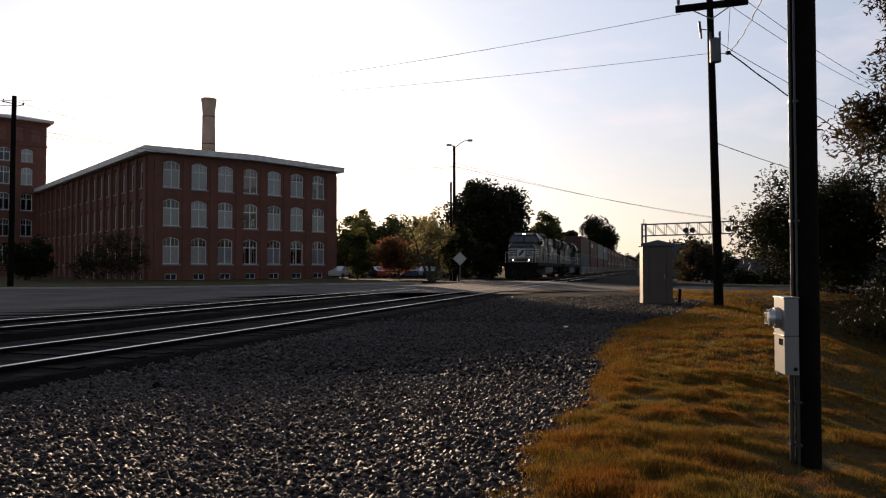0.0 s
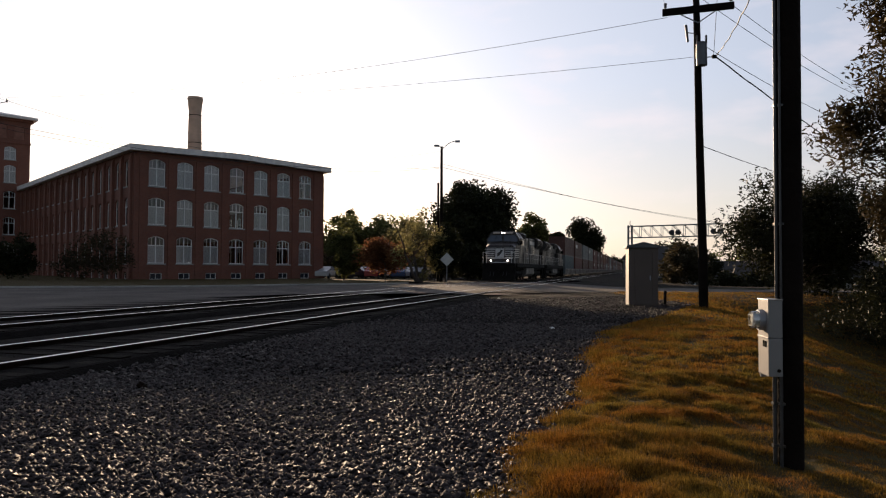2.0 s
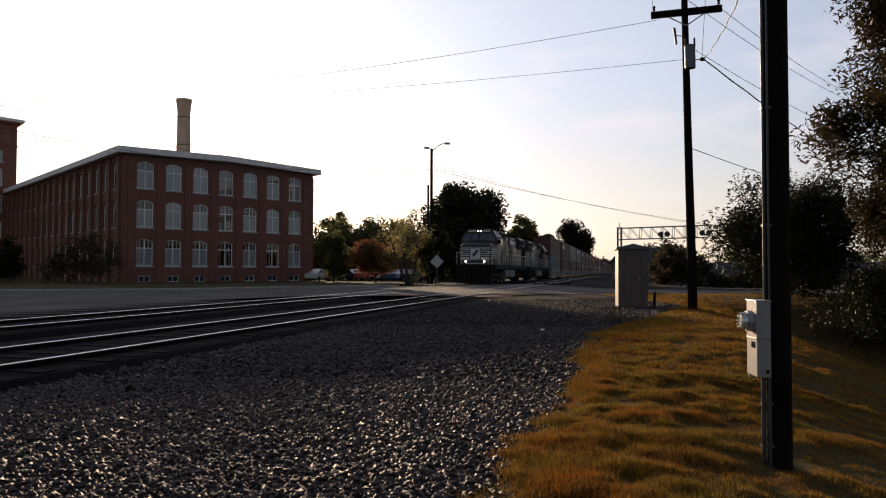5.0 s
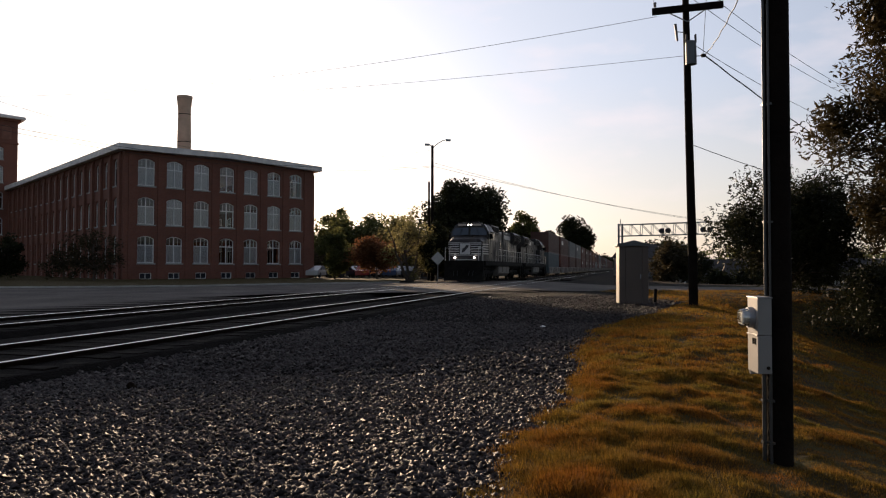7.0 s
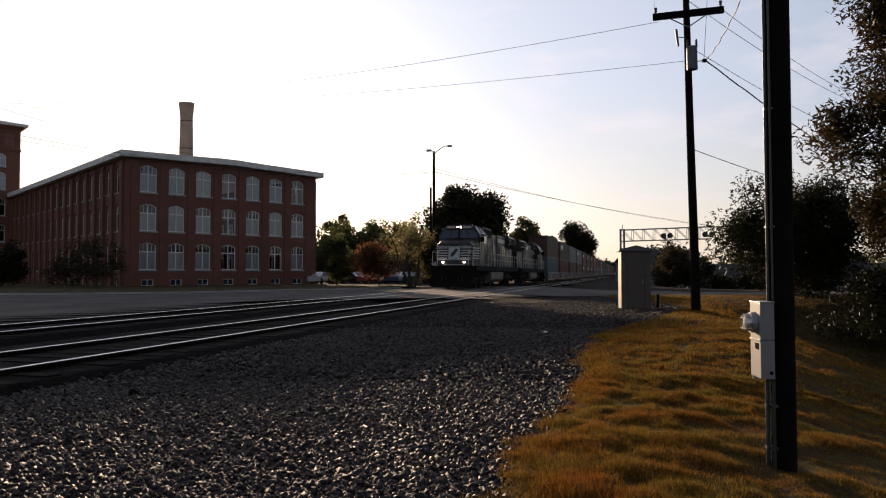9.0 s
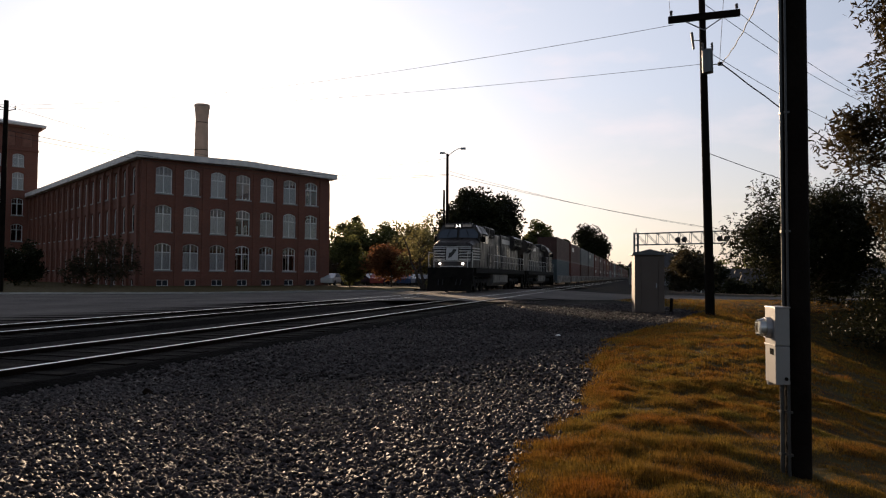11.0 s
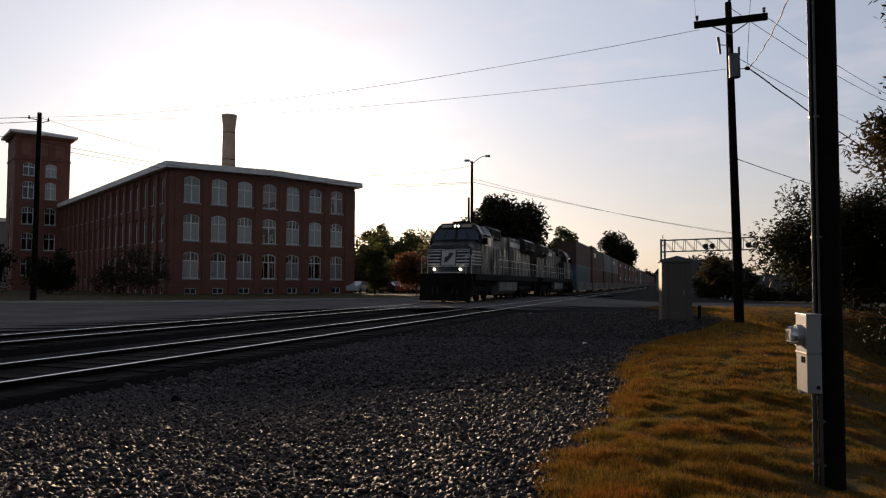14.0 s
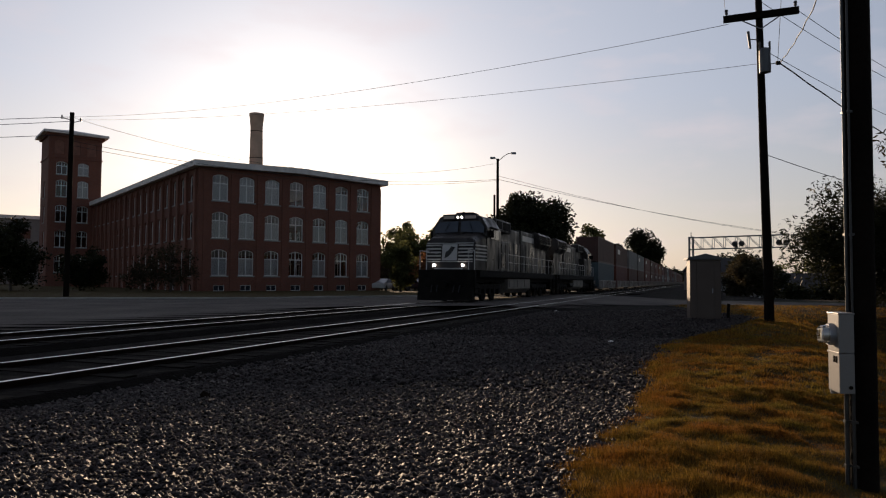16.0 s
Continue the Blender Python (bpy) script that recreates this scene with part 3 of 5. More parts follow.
            add("side_window", bm, M["glass_dark"], cabo, "dark cab side window")
        bm = bmesh.new()
        bx(bm, sx * 1.65 - 0.12, sx * 1.65 + 0.12, 3.1, 3.16, 3.35, 3.75, 0.02)
        add("mirror", bm, M["grime"], cabo)
        bm = bmesh.new()
        prism(bm, [(sx * 0.3, 4.36), (sx * 0.9, 4.36), (sx * 0.9, 4.52), (sx * 0.3, 4.52)], 2.69, 2.74)
        add("number_board", bm, M["numberlight"] if lit else M["stripe"], cabo, "small lit number board")
        if lit:
            bm = bmesh.new()
            tube(bm, (sx * 0.11, 2.82, 4.44), (sx * 0.11, 2.72, 4.44), 0.07, 0.075, 16)
            add("headlight", bm, M["headlight"], cabo, "lit round headlight")
            bm = bmesh.new()
            tube(bm, (sx * 0.76, 0.95, 1.86), (sx * 0.76, 0.82, 1.86), 0.065, 0.075, 16)
            add("ditch_light", bm, M["headlight"], label="lit ditch light")
        bm = bmesh.new()
        tube(bm, (sx * 0.55, 2.66, 4.2), (sx * 0.75, 2.56, 3.7), 0.012, 0.012, 6)
        add("wiper", bm, M["grime"], cabo)
        bm = bmesh.new()
        bx(bm, sx * 1.6 - 0.1, sx * 1.6 + 0.1, 3.2, 5.0, 3.88, 3.92, 0.01)
        add("side_visor", bm, M["black"], cabo)
        bm = bmesh.new()
        bx(bm, sx * 1.515 - 0.02, sx * 1.515 + 0.02, 5.05, 5.42, 1.75, 3.6, 0.01)
        add("cab_door", bm, M["black"], cabo)
        for y0 in (5.7, 6.55):
            bm = bmesh.new()
            bx(bm, sx * 1.505 - 0.02, sx * 1.505 + 0.02, y0, y0 + 0.72, 1.8, 3.15, 0.015)
            add("locker_door", bm, M["black"], cabo)
        bm = bmesh.new()
        bx(bm, sx * 1.205 - 0.02, sx * 1.205 + 0.02, 5.9, 7.0, 4.05, 4.5, 0.01)
        bx(bm, sx * 1.205 - 0.02, sx * 1.205 + 0.02, 7.3, 8.9, 4.05, 4.5, 0.01)
        add("intake_grille", bm, M["grime"], cabo)
    bm = bmesh.new()
    bx(bm, -0.95, 0.95, 2.72, 3.1, 4.3, 4.6, 0.03)
    add("light_housing", bm, M["black"], cabo)
    bm = bmesh.new()
    bx(bm, -0.5, 0.5, 3.6, 4.6, 4.6, 4.78, 0.05)
    for x in (-0.25, 0.0, 0.25):
        tube(bm, (x, 4.8, 4.72), (x, 3.4 + abs(x), 4.72), 0.04, 0.08, 10)
    add("horn_cluster", bm, M["grime"], cabo)
    # long hood in sections with doors, louvres and a flared radiator
    bm = bmesh.new()
    bx(bm, -0.98, 0.98, 5.5, 12.4, 1.62, 4.28, 0.1)
    hood = add("long_hood", bm, M["black"], label="black long hood with engine room doors")
    bm = bmesh.new()
    prism(bm, [(-1.0, 1.62), (1.0, 1.62), (1.0, 3.35), (1.42, 3.75), (1.42, 4.3), (1.2, 4.5), (-1.2, 4.5), (-1.42, 4.3), (-1.42, 3.75), (-1.0, 3.35)], 16.6, 20.9)
    bmesh.ops.bevel(bm, geom=list(bm.edges), offset=0.05, segments=2, affect="EDGES")
    add("radiator_section", bm, M["black"])
    bm = bmesh.new()
    bx(bm, -1.06, 1.06, 12.4, 16.6, 1.62, 4.36, 0.08)
    add("engine_section", bm, M["black"])
    bm = bmesh.new()
    bx(bm, -1.5, 1.5, 5.5, 7.4, 1.62, 3.3, 0.05)
    bx(bm, -1.2, 1.2, 5.6, 9.2, 3.9, 4.62, 0.1)
    add("blower_housing", bm, M["black"])
    for sx in (-1, 1):
        for i in range(9):
            y = 7.7 + i * 1.0
            bm = bmesh.new()
            xx = sx * (0.985 if y < 12 else 1.065)
            bx(bm, xx - 0.02, xx + 0.02, y, y + 0.9, 1.75, 3.45, 0.015)
            add("engine_door", bm, M["black"], hood)
        for z in np.arange(3.82, 4.28, 0.07):
            bm = bmesh.new()
            bx(bm, sx * 1.44 - 0.02, sx * 1.44 + 0.02, 16.8, 20.7, z, z + 0.035)
            add("louvre", bm, M["grime"], hood)
        bm = bmesh.new()
        bx(bm, sx * 1.068 - 0.012, sx * 1.068 + 0.012, 12.8, 16.2, 3.7, 4.05)
        add("hood_lettering", bm, M["stripe"], hood, "plain white lettering bar on the hood")
    bm = bmesh.new()
    for y in (17.7, 19.6):
        tube(bm, (0, y, 4.45), (0, y, 4.62), 0.8, 0.8, 28)
    tube(bm, (0, 13.4, 4.3), (0, 13.4, 4.66), 0.3, 0.25, 16)
    add("roof_fan", bm, M["grime"])
    # rear pilot platform, fuel tank, battery boxes
    bm = bmesh.new()
    prism(bm, [(-1.4, 1.2), (1.4, 1.2), (1.4, 0.62), (1.1, 0.36), (-1.1, 0.36), (-1.4, 0.62)], 7.6, 13.6)
    add("fuel_tank", bm, M["tank"], label="grey dusty fuel tank")
    for sx in (-1, 1):
        bm = bmesh.new()
        tube(bm, (sx * 1.3, 13.8, 0.75), (sx * 1.3, 15.4, 0.75), 0.17, 0.17, 14)
        add("air_reservoir", bm, M["grime"])
        for y0 in (7.9, 9.9, 11.9):
            bm = bmesh.new()
            bx(bm, sx * 1.41 - 0.02, sx * 1.41 + 0.02, y0, y0 + 1.5, 0.72, 1.14, 0.01)
            add("tank_panel", bm, M["tank"])
    # handrails
    for sx in (-1, 1):
        bm = bmesh.new()
        tube(bm, (sx * 1.5, 5.6, 2.62), (sx * 1.5, L - 1.3, 2.62), 0.02, 0.02, 6)
        tube(bm, (sx * 1.5, 5.6, 2.15), (sx * 1.5, L - 1.3, 2.15), 0.015, 0.015, 6)
        rail_ob = add("handrail", bm, M["stripe"], label="pale handrail along the walkway")
        for i in range(12):
            bm = bmesh.new()
            y = 6.0 + i * 1.35
            tube(bm, (sx * 1.5, y, 1.6), (sx * 1.5, y, 2.64), 0.02, 0.02, 6)
            add("stanchion", bm, M["stripe"], rail_ob)
        bm = bmesh.new()
        tube(bm, (sx * 1.45, 0.66, 0.8), (sx * 1.45, 0.66, 2.6), 0.025, 0.025, 8)
        tube(bm, (sx * 1.45, 0.66, 2.6), (sx * 0.5, 0.66, 2.45), 0.02, 0.02, 8)
        add("corner_grab_iron", bm, M["stripe"])
    axles = (-1.9, 0.0, 1.9)
    for yc in (4.4, L - 4.4):
        wheelset_truck(root, yc, axles, 0.53)
    return root


M["glass_dark"] = material("cab_glass", (0.03, 0.035, 0.045), 0.08, 0, 0.1, 2, 0, spec=0.8)
M["tank"] = material("dusty_tank_paint", (0.16, 0.14, 0.12), 0.6, 0, 0.3, 1.5, 0.1, 20)

_boxmesh = {}


def container(colour, length=16.15, high=2.9, wide=2.5):
    key = (colour, length)
    root = new("container")
    words = dict(red="dull red", brown="oxide brown", grey="pale grey", blue="faded blue", teal="teal blue", white="off-white", orange="orange")[colour]
    tagged(root, words + " corrugated steel shipping container on the train", "container", "containers")
    if key not in _boxmesh:
        ms = {}
        w = wide / 2
        bm = bmesh.new()                       # corrugated long sides
        for sx in (-1, 1):
            n = int(length / 0.28)
            ys = np.linspace(0.15, length - 0.15, n * 2)
            vs = []
            for i, y in enumerate(ys):
                x = sx * (w - (0.035 if (i // 2) % 2 else 0.0))
                vs.append((bm.verts.new((x, y, 0.16)), bm.verts.new((x, y, high - 0.1))))
            for a, b in zip(vs, vs[1:]):
                bm.faces.new((a[0], b[0], b[1], a[1]))
        ms["side_wall"] = mesh_of("side_wall", bm, M["box_" + colour])
        bm = bmesh.new()
        bx(bm, -w + 0.05, w - 0.05, length - 0.08, length - 0.04, 0.1, high - 0.1)
        ms["end_wall"] = mesh_of("end_wall", bm, M["box_" + colour])
        bm = bmesh.new()
        bx(bm, -w + 0.05, w - 0.05, 0.04, 0.08, 0.1, high - 0.1)
        ms["end_door"] = mesh_of("end_door", bm, M["box_" + colour])
        for x in (-0.9, -0.4, 0.4, 0.9):
            bm = bmesh.new()
            tube(bm, (x, 0.03, 0.15), (x, 0.03, high - 0.15), 0.025, 0.025, 6)
            ms["lock_bar%+.1f" % x] = mesh_of("lock_bar", bm, M["box_" + colour])
        bm = bmesh.new()
        bx(bm, -w + 0.02, w - 0.02, 0.05, length - 0.05, high - 0.08, high - 0.03)
        bx(bm, -w + 0.02, w - 0.02, 0.05, length - 0.05, 0.08, 0.14)
        ms["roof_panel"] = mesh_of("roof_panel", bm, M["box_" + colour])
        bm = bmesh.new()
        for sx in (-1, 1):
            for y in (0, length):
                yy = y if y == 0 else y - 0.16
                bx(bm, sx * w - (0.16 if sx > 0 else 0), sx * w + (0 if sx > 0 else 0.16), yy, yy + 0.16, 0, high)
            bx(bm, sx * w - (0.06 if sx > 0 else 0), sx * w + (0 if sx > 0 else 0.06), 0.1, length - 0.1, 0, 0.16)
            bx(bm, sx * w - (0.06 if sx > 0 else 0), sx * w + (0 if sx > 0 else 0.06), 0.1, length - 0.1, high - 0.1, high)
        ms["frame_rail"] = mesh_of("frame_rail", bm, M["box_" + colour])
        bm = bmesh.new()
        bx(bm, w - 0.012, w + 0.012, length * 0.12, length * 0.3, high * 0.58, high * 0.8)
        ms["lettering"] = mesh_of("lettering", bm, M["stripe"])
        _boxmesh[key] = ms
    for nm, me in _boxmesh[key].items():
        if nm == "lettering" and random.random() < 0.5:
            continue
        part(nm.split("+")[0].split("-")[0], me, None, root)
    return root


_car = {}


def well_car(length=19.2):
    root = new("well_car")
    tagged(root, "dark low steel well car carrying stacked containers", "rail car", "well cars")
    if not _car:
        bm = bmesh.new()
        for sx in (-1, 1):
            bx(bm, sx * 1.42 - 0.09, sx * 1.42 + 0.09, 1.5, length - 1.5, 0.35, 1.25, 0.02)
            for i in range(14):
                y = 1.8 + i * 1.18
                bx(bm, sx * 1.53 - 0.04, sx * 1.53 + 0.04, y, y + 0.1, 0.4, 1.2)
        bx(bm, -1.4, 1.4, 1.5, length - 1.5, 0.3, 0.42)
        for y0, y1 in ((0.1, 1.7), (length - 1.7, length - 0.1)):
            bx(bm, -0.9, 0.9, y0, y1, 0.85, 1.2, 0.03)
        _car["body"] = mesh_of("car_body", bm, M["carbody"])
        bm = bmesh.new()
        for a in (-0.85, 0.85):
            for sx in (-1, 1):
                tube(bm, (sx * 0.68, a, 0.42), (sx * 0.82, a, 0.42), 0.42, 0.42, 20)
            tube(bm, (-0.7, a, 0.42), (0.7, a, 0.42), 0.08, 0.08, 8)
        for sx in (-1, 1):
            bx(bm, sx * 0.93 - 0.12, sx * 0.93 + 0.12, -1.1, 1.1, 0.38, 0.62, 0.03)
        bx(bm, -0.95, 0.95, -0.25, 0.25, 0.36, 0.84)
        _car["wheels"] = mesh_of("wheels", bm, M["grime"])
    part("car_body", _car["body"], None, root)
    for yc in (0.6, length - 0.6):
        part("wheelset_truck", _car["wheels"], None, root, m=Matrix.Translation((0, yc, 0)))
    return root


M["carbody"] = material("well_car_paint", (0.16, 0.1, 0.07), 0.6, 0, 0.3, 1.5, 0.2, 20, tint=(0.3, 0.28, 0.25))


def carry(ob, ahead, dz=0.0):
    """Remember a thing that rolls with the train, `ahead` metres behind the first coupler and dz above the rail."""
    MOVING.append((ob, ahead, dz))
    ob.matrix_basis = track_pose(ROWS_S[0][1] + ahead, -SPACING, dz)


carry(locomotive(False, True), 0.0)
carry(locomotive(True, False), 22.5)
STACKS = [("brown", "teal"), ("brown", "red"), ("grey", "brown"), ("grey", "brown"), ("red", "red"), ("brown", "brown"), ("red", "brown"), ("orange", "red"), ("red", "grey"), ("brown", "red"), ("grey", "white"), ("red", "brown"),
          ("brown", "brown"), ("red", "blue"), ("brown", "red"), ("grey", "grey"), ("red", "brown"), ("brown", "red"),
          ("red", "brown"), ("brown", "brown"), ("red", "red"), ("brown", "red"), ("red", "brown"), ("brown", "red")]
for i, (top, low) in enumerate(STACKS):
    a = 48.5 + i * 19.4
    carry(well_car(), a)
    carry(container(low, 16.15), a + 1.52, 0.43)
    carry(container(top, 16.15), a + 1.52, 3.34)

# ---- the brick mill
E1 = Vector((math.sin(radians(46)), math.cos(radians(46)), 0))       # along the end wall
E2 = Vector((-math.sin(radians(39.5)), math.cos(radians(39.5)), 0))  # along the long wall
CORNER = Vector((-29.3, 73.1, -0.1))
BAY, FLOOR = 2.98, 3.9
SILLS = (1.7, 5.6, 9.5)
WIN_W, WIN_H, ARCH = 1.75, 2.75, 0.28
WALL_TOP = 12.95


def wall_pose(origin, direction):
    """Local x along the wall, y inwards, z up."""
    d = Vector(direction).normalized()
    n = Vector((-d.y, d.x, 0))
    return Matrix(((d.x, n.x, 0, origin[0]), (d.y, n.y, 0, origin[1]), (0, 0, 1, origin[2]), (0, 0, 0, 1)))


def pierced_wall(bm, length, height, holes, thick=0.45, z0=-0.4):
    """A wall with rectangular openings that go through it; the tops of tall ones are closed to a flat arch."""
    xs = sorted({0.0, length, *[h[0] for h in holes], *[h[1] for h in holes]})
    zs = sorted({z0, height, *[h[2] for h in holes], *[h[3] for h in holes]})
    solid = {}
    for i in range(len(xs) - 1):
        for j in range(len(zs) - 1):
            cx, cz = (xs[i] + xs[i + 1]) / 2, (zs[j] + zs[j + 1]) / 2
            solid[i, j] = not any(h[0] < cx < h[1] and h[2] < cz < h[3] for h in holes)
    vc = {}

    def v(i, j, y):
        if (i, j, y) not in vc:
            vc[i, j, y] = bm.verts.new((xs[i], y, zs[j]))
        return vc[i, j, y]

    for (i, j), s in solid.items():
        if not s:
            continue
        bm.faces.new((v(i, j, 0), v(i + 1, j, 0), v(i + 1, j + 1, 0), v(i, j + 1, 0)))
        bm.faces.new((v(i, j, thick), v(i, j + 1, thick), v(i + 1, j + 1, thick), v(i + 1, j, thick)))
        for (di, dj, a, b) in ((-1, 0, (i, j), (i, j + 1)), (1, 0, (i + 1, j), (i + 1, j + 1)), (0, -1, (i, j), (i + 1, j)), (0, 1, (i, j + 1), (i + 1, j + 1))):
            if not solid.get((i + di, j + dj), False):
                bm.faces.new((v(*a, 0), v(*b, 0), v(*b, thick), v(*a, thick)))
    for x0, x1, za, zb in holes:                       # arch spandrels
        if zb - za < 1.5:
            continue
        for sx in (0, 1):
            pts = [(x0 if not sx else x1, zb)]
            for k in range(5):
                u = k / 8
                x = x0 + u * (x1 - x0) if not sx else x1 - u * (x1 - x0)
                pts.append((x, zb - ARCH * (2 * (u - 0.5)) ** 2))
            prism(bm, pts + [((x0 + x1) / 2, zb)], 0.02, thick - 0.05)


_win = {}


def window_meshes(w, h, arch):
    key = (w, h)
    if key in _win:
        return _win[key]
    bm = bmesh.new()
    t, y0, y1 = 0.09, 0.16, 0.26
    bx(bm, -w / 2, -w / 2 + t, y0, y1, 0, h - arch)
    bx(bm, w / 2 - t, w / 2, y0, y1, 0, h - arch)
    bx(bm, -w / 2, w / 2, y0, y1, 0, t)
    bx(bm, -0.05, 0.05, y0, y1, 0, h - 0.02)
    mid = h * 0.66
    bx(bm, -w / 2, w / 2, y0 - 0.02, y1, mid - 0.05, mid + 0.05)
    for k in range(8):
        ua, ub = k / 8, (k + 1) / 8
        za, zb = h - arch * (2 * ua - 1) ** 2, h - arch * (2 * ub - 1) ** 2
        prism(bm, [(-w / 2 + ua * w, za - t), (-w / 2 + ub * w, zb - t), (-w / 2 + ub * w, zb), (-w / 2 + ua * w, za)], y0, y1)
    for x in (-w / 4, w / 4):
        bx(bm, x - 0.018, x + 0.018, y0 + 0.03, y1 - 0.03, mid, h - 0.12)
    frame_me = mesh_of("window", bm, M["white"])
    bm = bmesh.new()
    bx(bm, -w / 2 + t, w / 2 - t, 0.2, 0.212, t, mid)
    low = mesh_of("pane", bm, M["glass"])
    bm = bmesh.new()
    bx(bm, -w / 2 + t, w / 2 - t, 0.2, 0.212, mid + 0.05, h - 0.1)
    up = mesh_of("pane", bm, M["glass"])
    bm = bmesh.new()
    bx(bm, -w / 2 - 0.1, w / 2 + 0.1, -0.08, 0.2, -0.13, 0.0)
    sill = mesh_of("sill", bm, M["concrete"])
    bl = {}
    for kind, (a, b) in dict(full=(0.06, h - 0.04), half=(0.06, mid), top=(mid, h - 0.04)).items():
        bm = bmesh.new()
        bx(bm, -w / 2 + 0.05, w / 2 - 0.05, 0.3, 0.31, a, b)
        for z in np.arange(a + 0.08, b, 0.12):
            bx(bm, -w / 2 + 0.05, w / 2 - 0.05, 0.288, 0.302, z, z + 0.012)
        bl[kind] = mesh_of("blind", bm, M["blind"])
    _win[key] = (frame_me, low, up, sill, bl)
    return _win[key]


def window(parent, wm, x, z, w, h, arch, blind):
    fr, low, up, sill, bl = window_meshes(w, h, arch)
    wi = part("window", fr, None, parent, "white-framed arched mill window", m=wm @ Matrix.Translation((x, 0, z)))
    for me, nm in ((low, "pane"), (up, "pane"), (sill, "sill")):
        p = part(nm, me, None, wi)
        if nm == "pane":
            p.visible_shadow = False
    if blind:
        part("blind", bl[blind], None, wi, "pale drawn window blind")


def facade(root, origin, direction, length, first, bays, blinds, pilaster, basement=True, height=WALL_TOP, name="wall"):
    wm = wall_pose(origin, direction)
    holes = []
    for b in range(bays):
        x = first + b * BAY
        for z in SILLS:
            holes.append((x - WIN_W / 2, x + WIN_W / 2, z, z + WIN_H))
        if basement:
            holes.append((x - 0.62, x + 0.62, 0.08, 0.72))
    bm = bmesh.new()
    pierced_wall(bm, length, height, holes)
    part(name, bm, M["brick"], root, "weathered red brick wall", m=wm)
    for b in range(bays + 1):
        bm = bmesh.new()
        x = first + (b - 0.5) * BAY
        x = min(max(x, 0.3), length - 0.3)
        bx(bm, x - 0.34, x + 0.34, -pilaster, -0.003, -0.4, height - 0.55)
        bx(bm, x - 0.26, x + 0.26, -pilaster * 0.5, -0.003, height - 0.55, height - 0.25)
        part("pilaster", bm, M["brick"], root, m=wm)
    for b in range(bays):
        x = first + b * BAY
        for r, z in enumerate(SILLS):
            window(root, wm, x, z, WIN_W, WIN_H, ARCH, blinds(b, r))
        if basement:
            fr = _basement()
            wi = part("basement_window", fr[0], None, root, m=wm @ Matrix.Translation((x, 0, 0.08)))
            part("pane", fr[1], None, wi)


def _basement():
    if "b" not in _win:
        bm = bmesh.new()
        for d in ((-0.62, -0.55, 0.1, 0.18, 0, 0.64), (0.55, 0.62, 0.1, 0.18, 0, 0.64), (-0.62, 0.62, 0.1, 0.18, 0, 0.06), (-0.62, 0.62, 0.1, 0.18, 0.58, 0.64), (-0.03, 0.03, 0.1, 0.18, 0, 0.64)):
            bx(bm, *d)
        a = mesh_of("basement_window", bm, M["white"])
        bm = bmesh.new()
        bx(bm, -0.55, 0.55, 0.13, 0.14, 0.06, 0.58)
        _win["b"] = (a, mesh_of("pane", bm, M["glass_dark"]))
    return _win["b"]


END_LEN, LONG_LEN = 22.7, 52.0
mill = new("brick_mill")
tagged(mill, "three-storey red brick textile mill with white arched windows and pale cornice", "building")
END_BLINDS = {(0, 2): "half", (1, 2): "full", (2, 2): "full", (3, 2): None, (4, 2): "full", (5, 2): "half", (6, 2): None,
              (0, 1): "half", (1, 1): "full", (2, 1): "half", (3, 1): None, (4, 1): "half", (5, 1): "full", (6, 1): "half",
              (0, 0): "half", (1, 0): "half", (2, 0): "half", (3, 0): None, (4, 0): "half", (5, 0): None, (6, 0): "half"}
rb = random.Random(4)
facade(mill, CORNER, E1, END_LEN, 2.3, 7, lambda b, r: END_BLINDS[b, r], 0.1)
far = CORNER + E2 * LONG_LEN
facade(mill, far, -E2, LONG_LEN, 2.0, 17, lambda b, r: rb.choice(("full", "half", None, "half")), 0.28)
facade(mill, CORNER + E1 * END_LEN, E2, LONG_LEN, 1.4, 17, lambda b, r: None, 0.1, False)
bm = bmesh.new()
pierced_wall(bm, END_LEN, WALL_TOP, [])
part("wall", bm, M["brick"], mill, m=wall_pose(far + E1 * END_LEN, -E1))


def plan_quad(bm, over, z0, z1, ridge=0.0, inner=0.0):
    """A slab over the mill's plan, stretched by `over` beyond the walls; ridge lifts its middle."""
    n1, n2 = E1, E2
    cs = [CORNER - n1 * over - n2 * over, CORNER + n1 * (END_LEN + over) - n2 * over, CORNER + n1 * (END_LEN + over) + n2 * (LONG_LEN + 0.2), CORNER - n1 * over + n2 * (LONG_LEN + 0.2)]
    ma, mb = (cs[0] + cs[1]) / 2, (cs[2] + cs[3]) / 2
    ring = [cs[0], ma, cs[1], cs[2], mb, cs[3]]
    lift = [0, ridge, 0, 0, ridge, 0]
    lo = [bm.verts.new((p.x, p.y, z0 + l)) for p, l in zip(ring, lift)]
    hi = [bm.verts.new((p.x, p.y, z1 + l)) for p, l in zip(ring, lift)]
    for a in ((0, 1, 4, 5), (1, 2, 3, 4)):
        bm.faces.new([hi[k] for k in a])
        bm.faces.new([lo[k] for k in reversed(a)])
    for k in range(6):
        j = (k + 1) % 6
        bm.faces.new((lo[k], lo[j], hi[j], hi[k]))


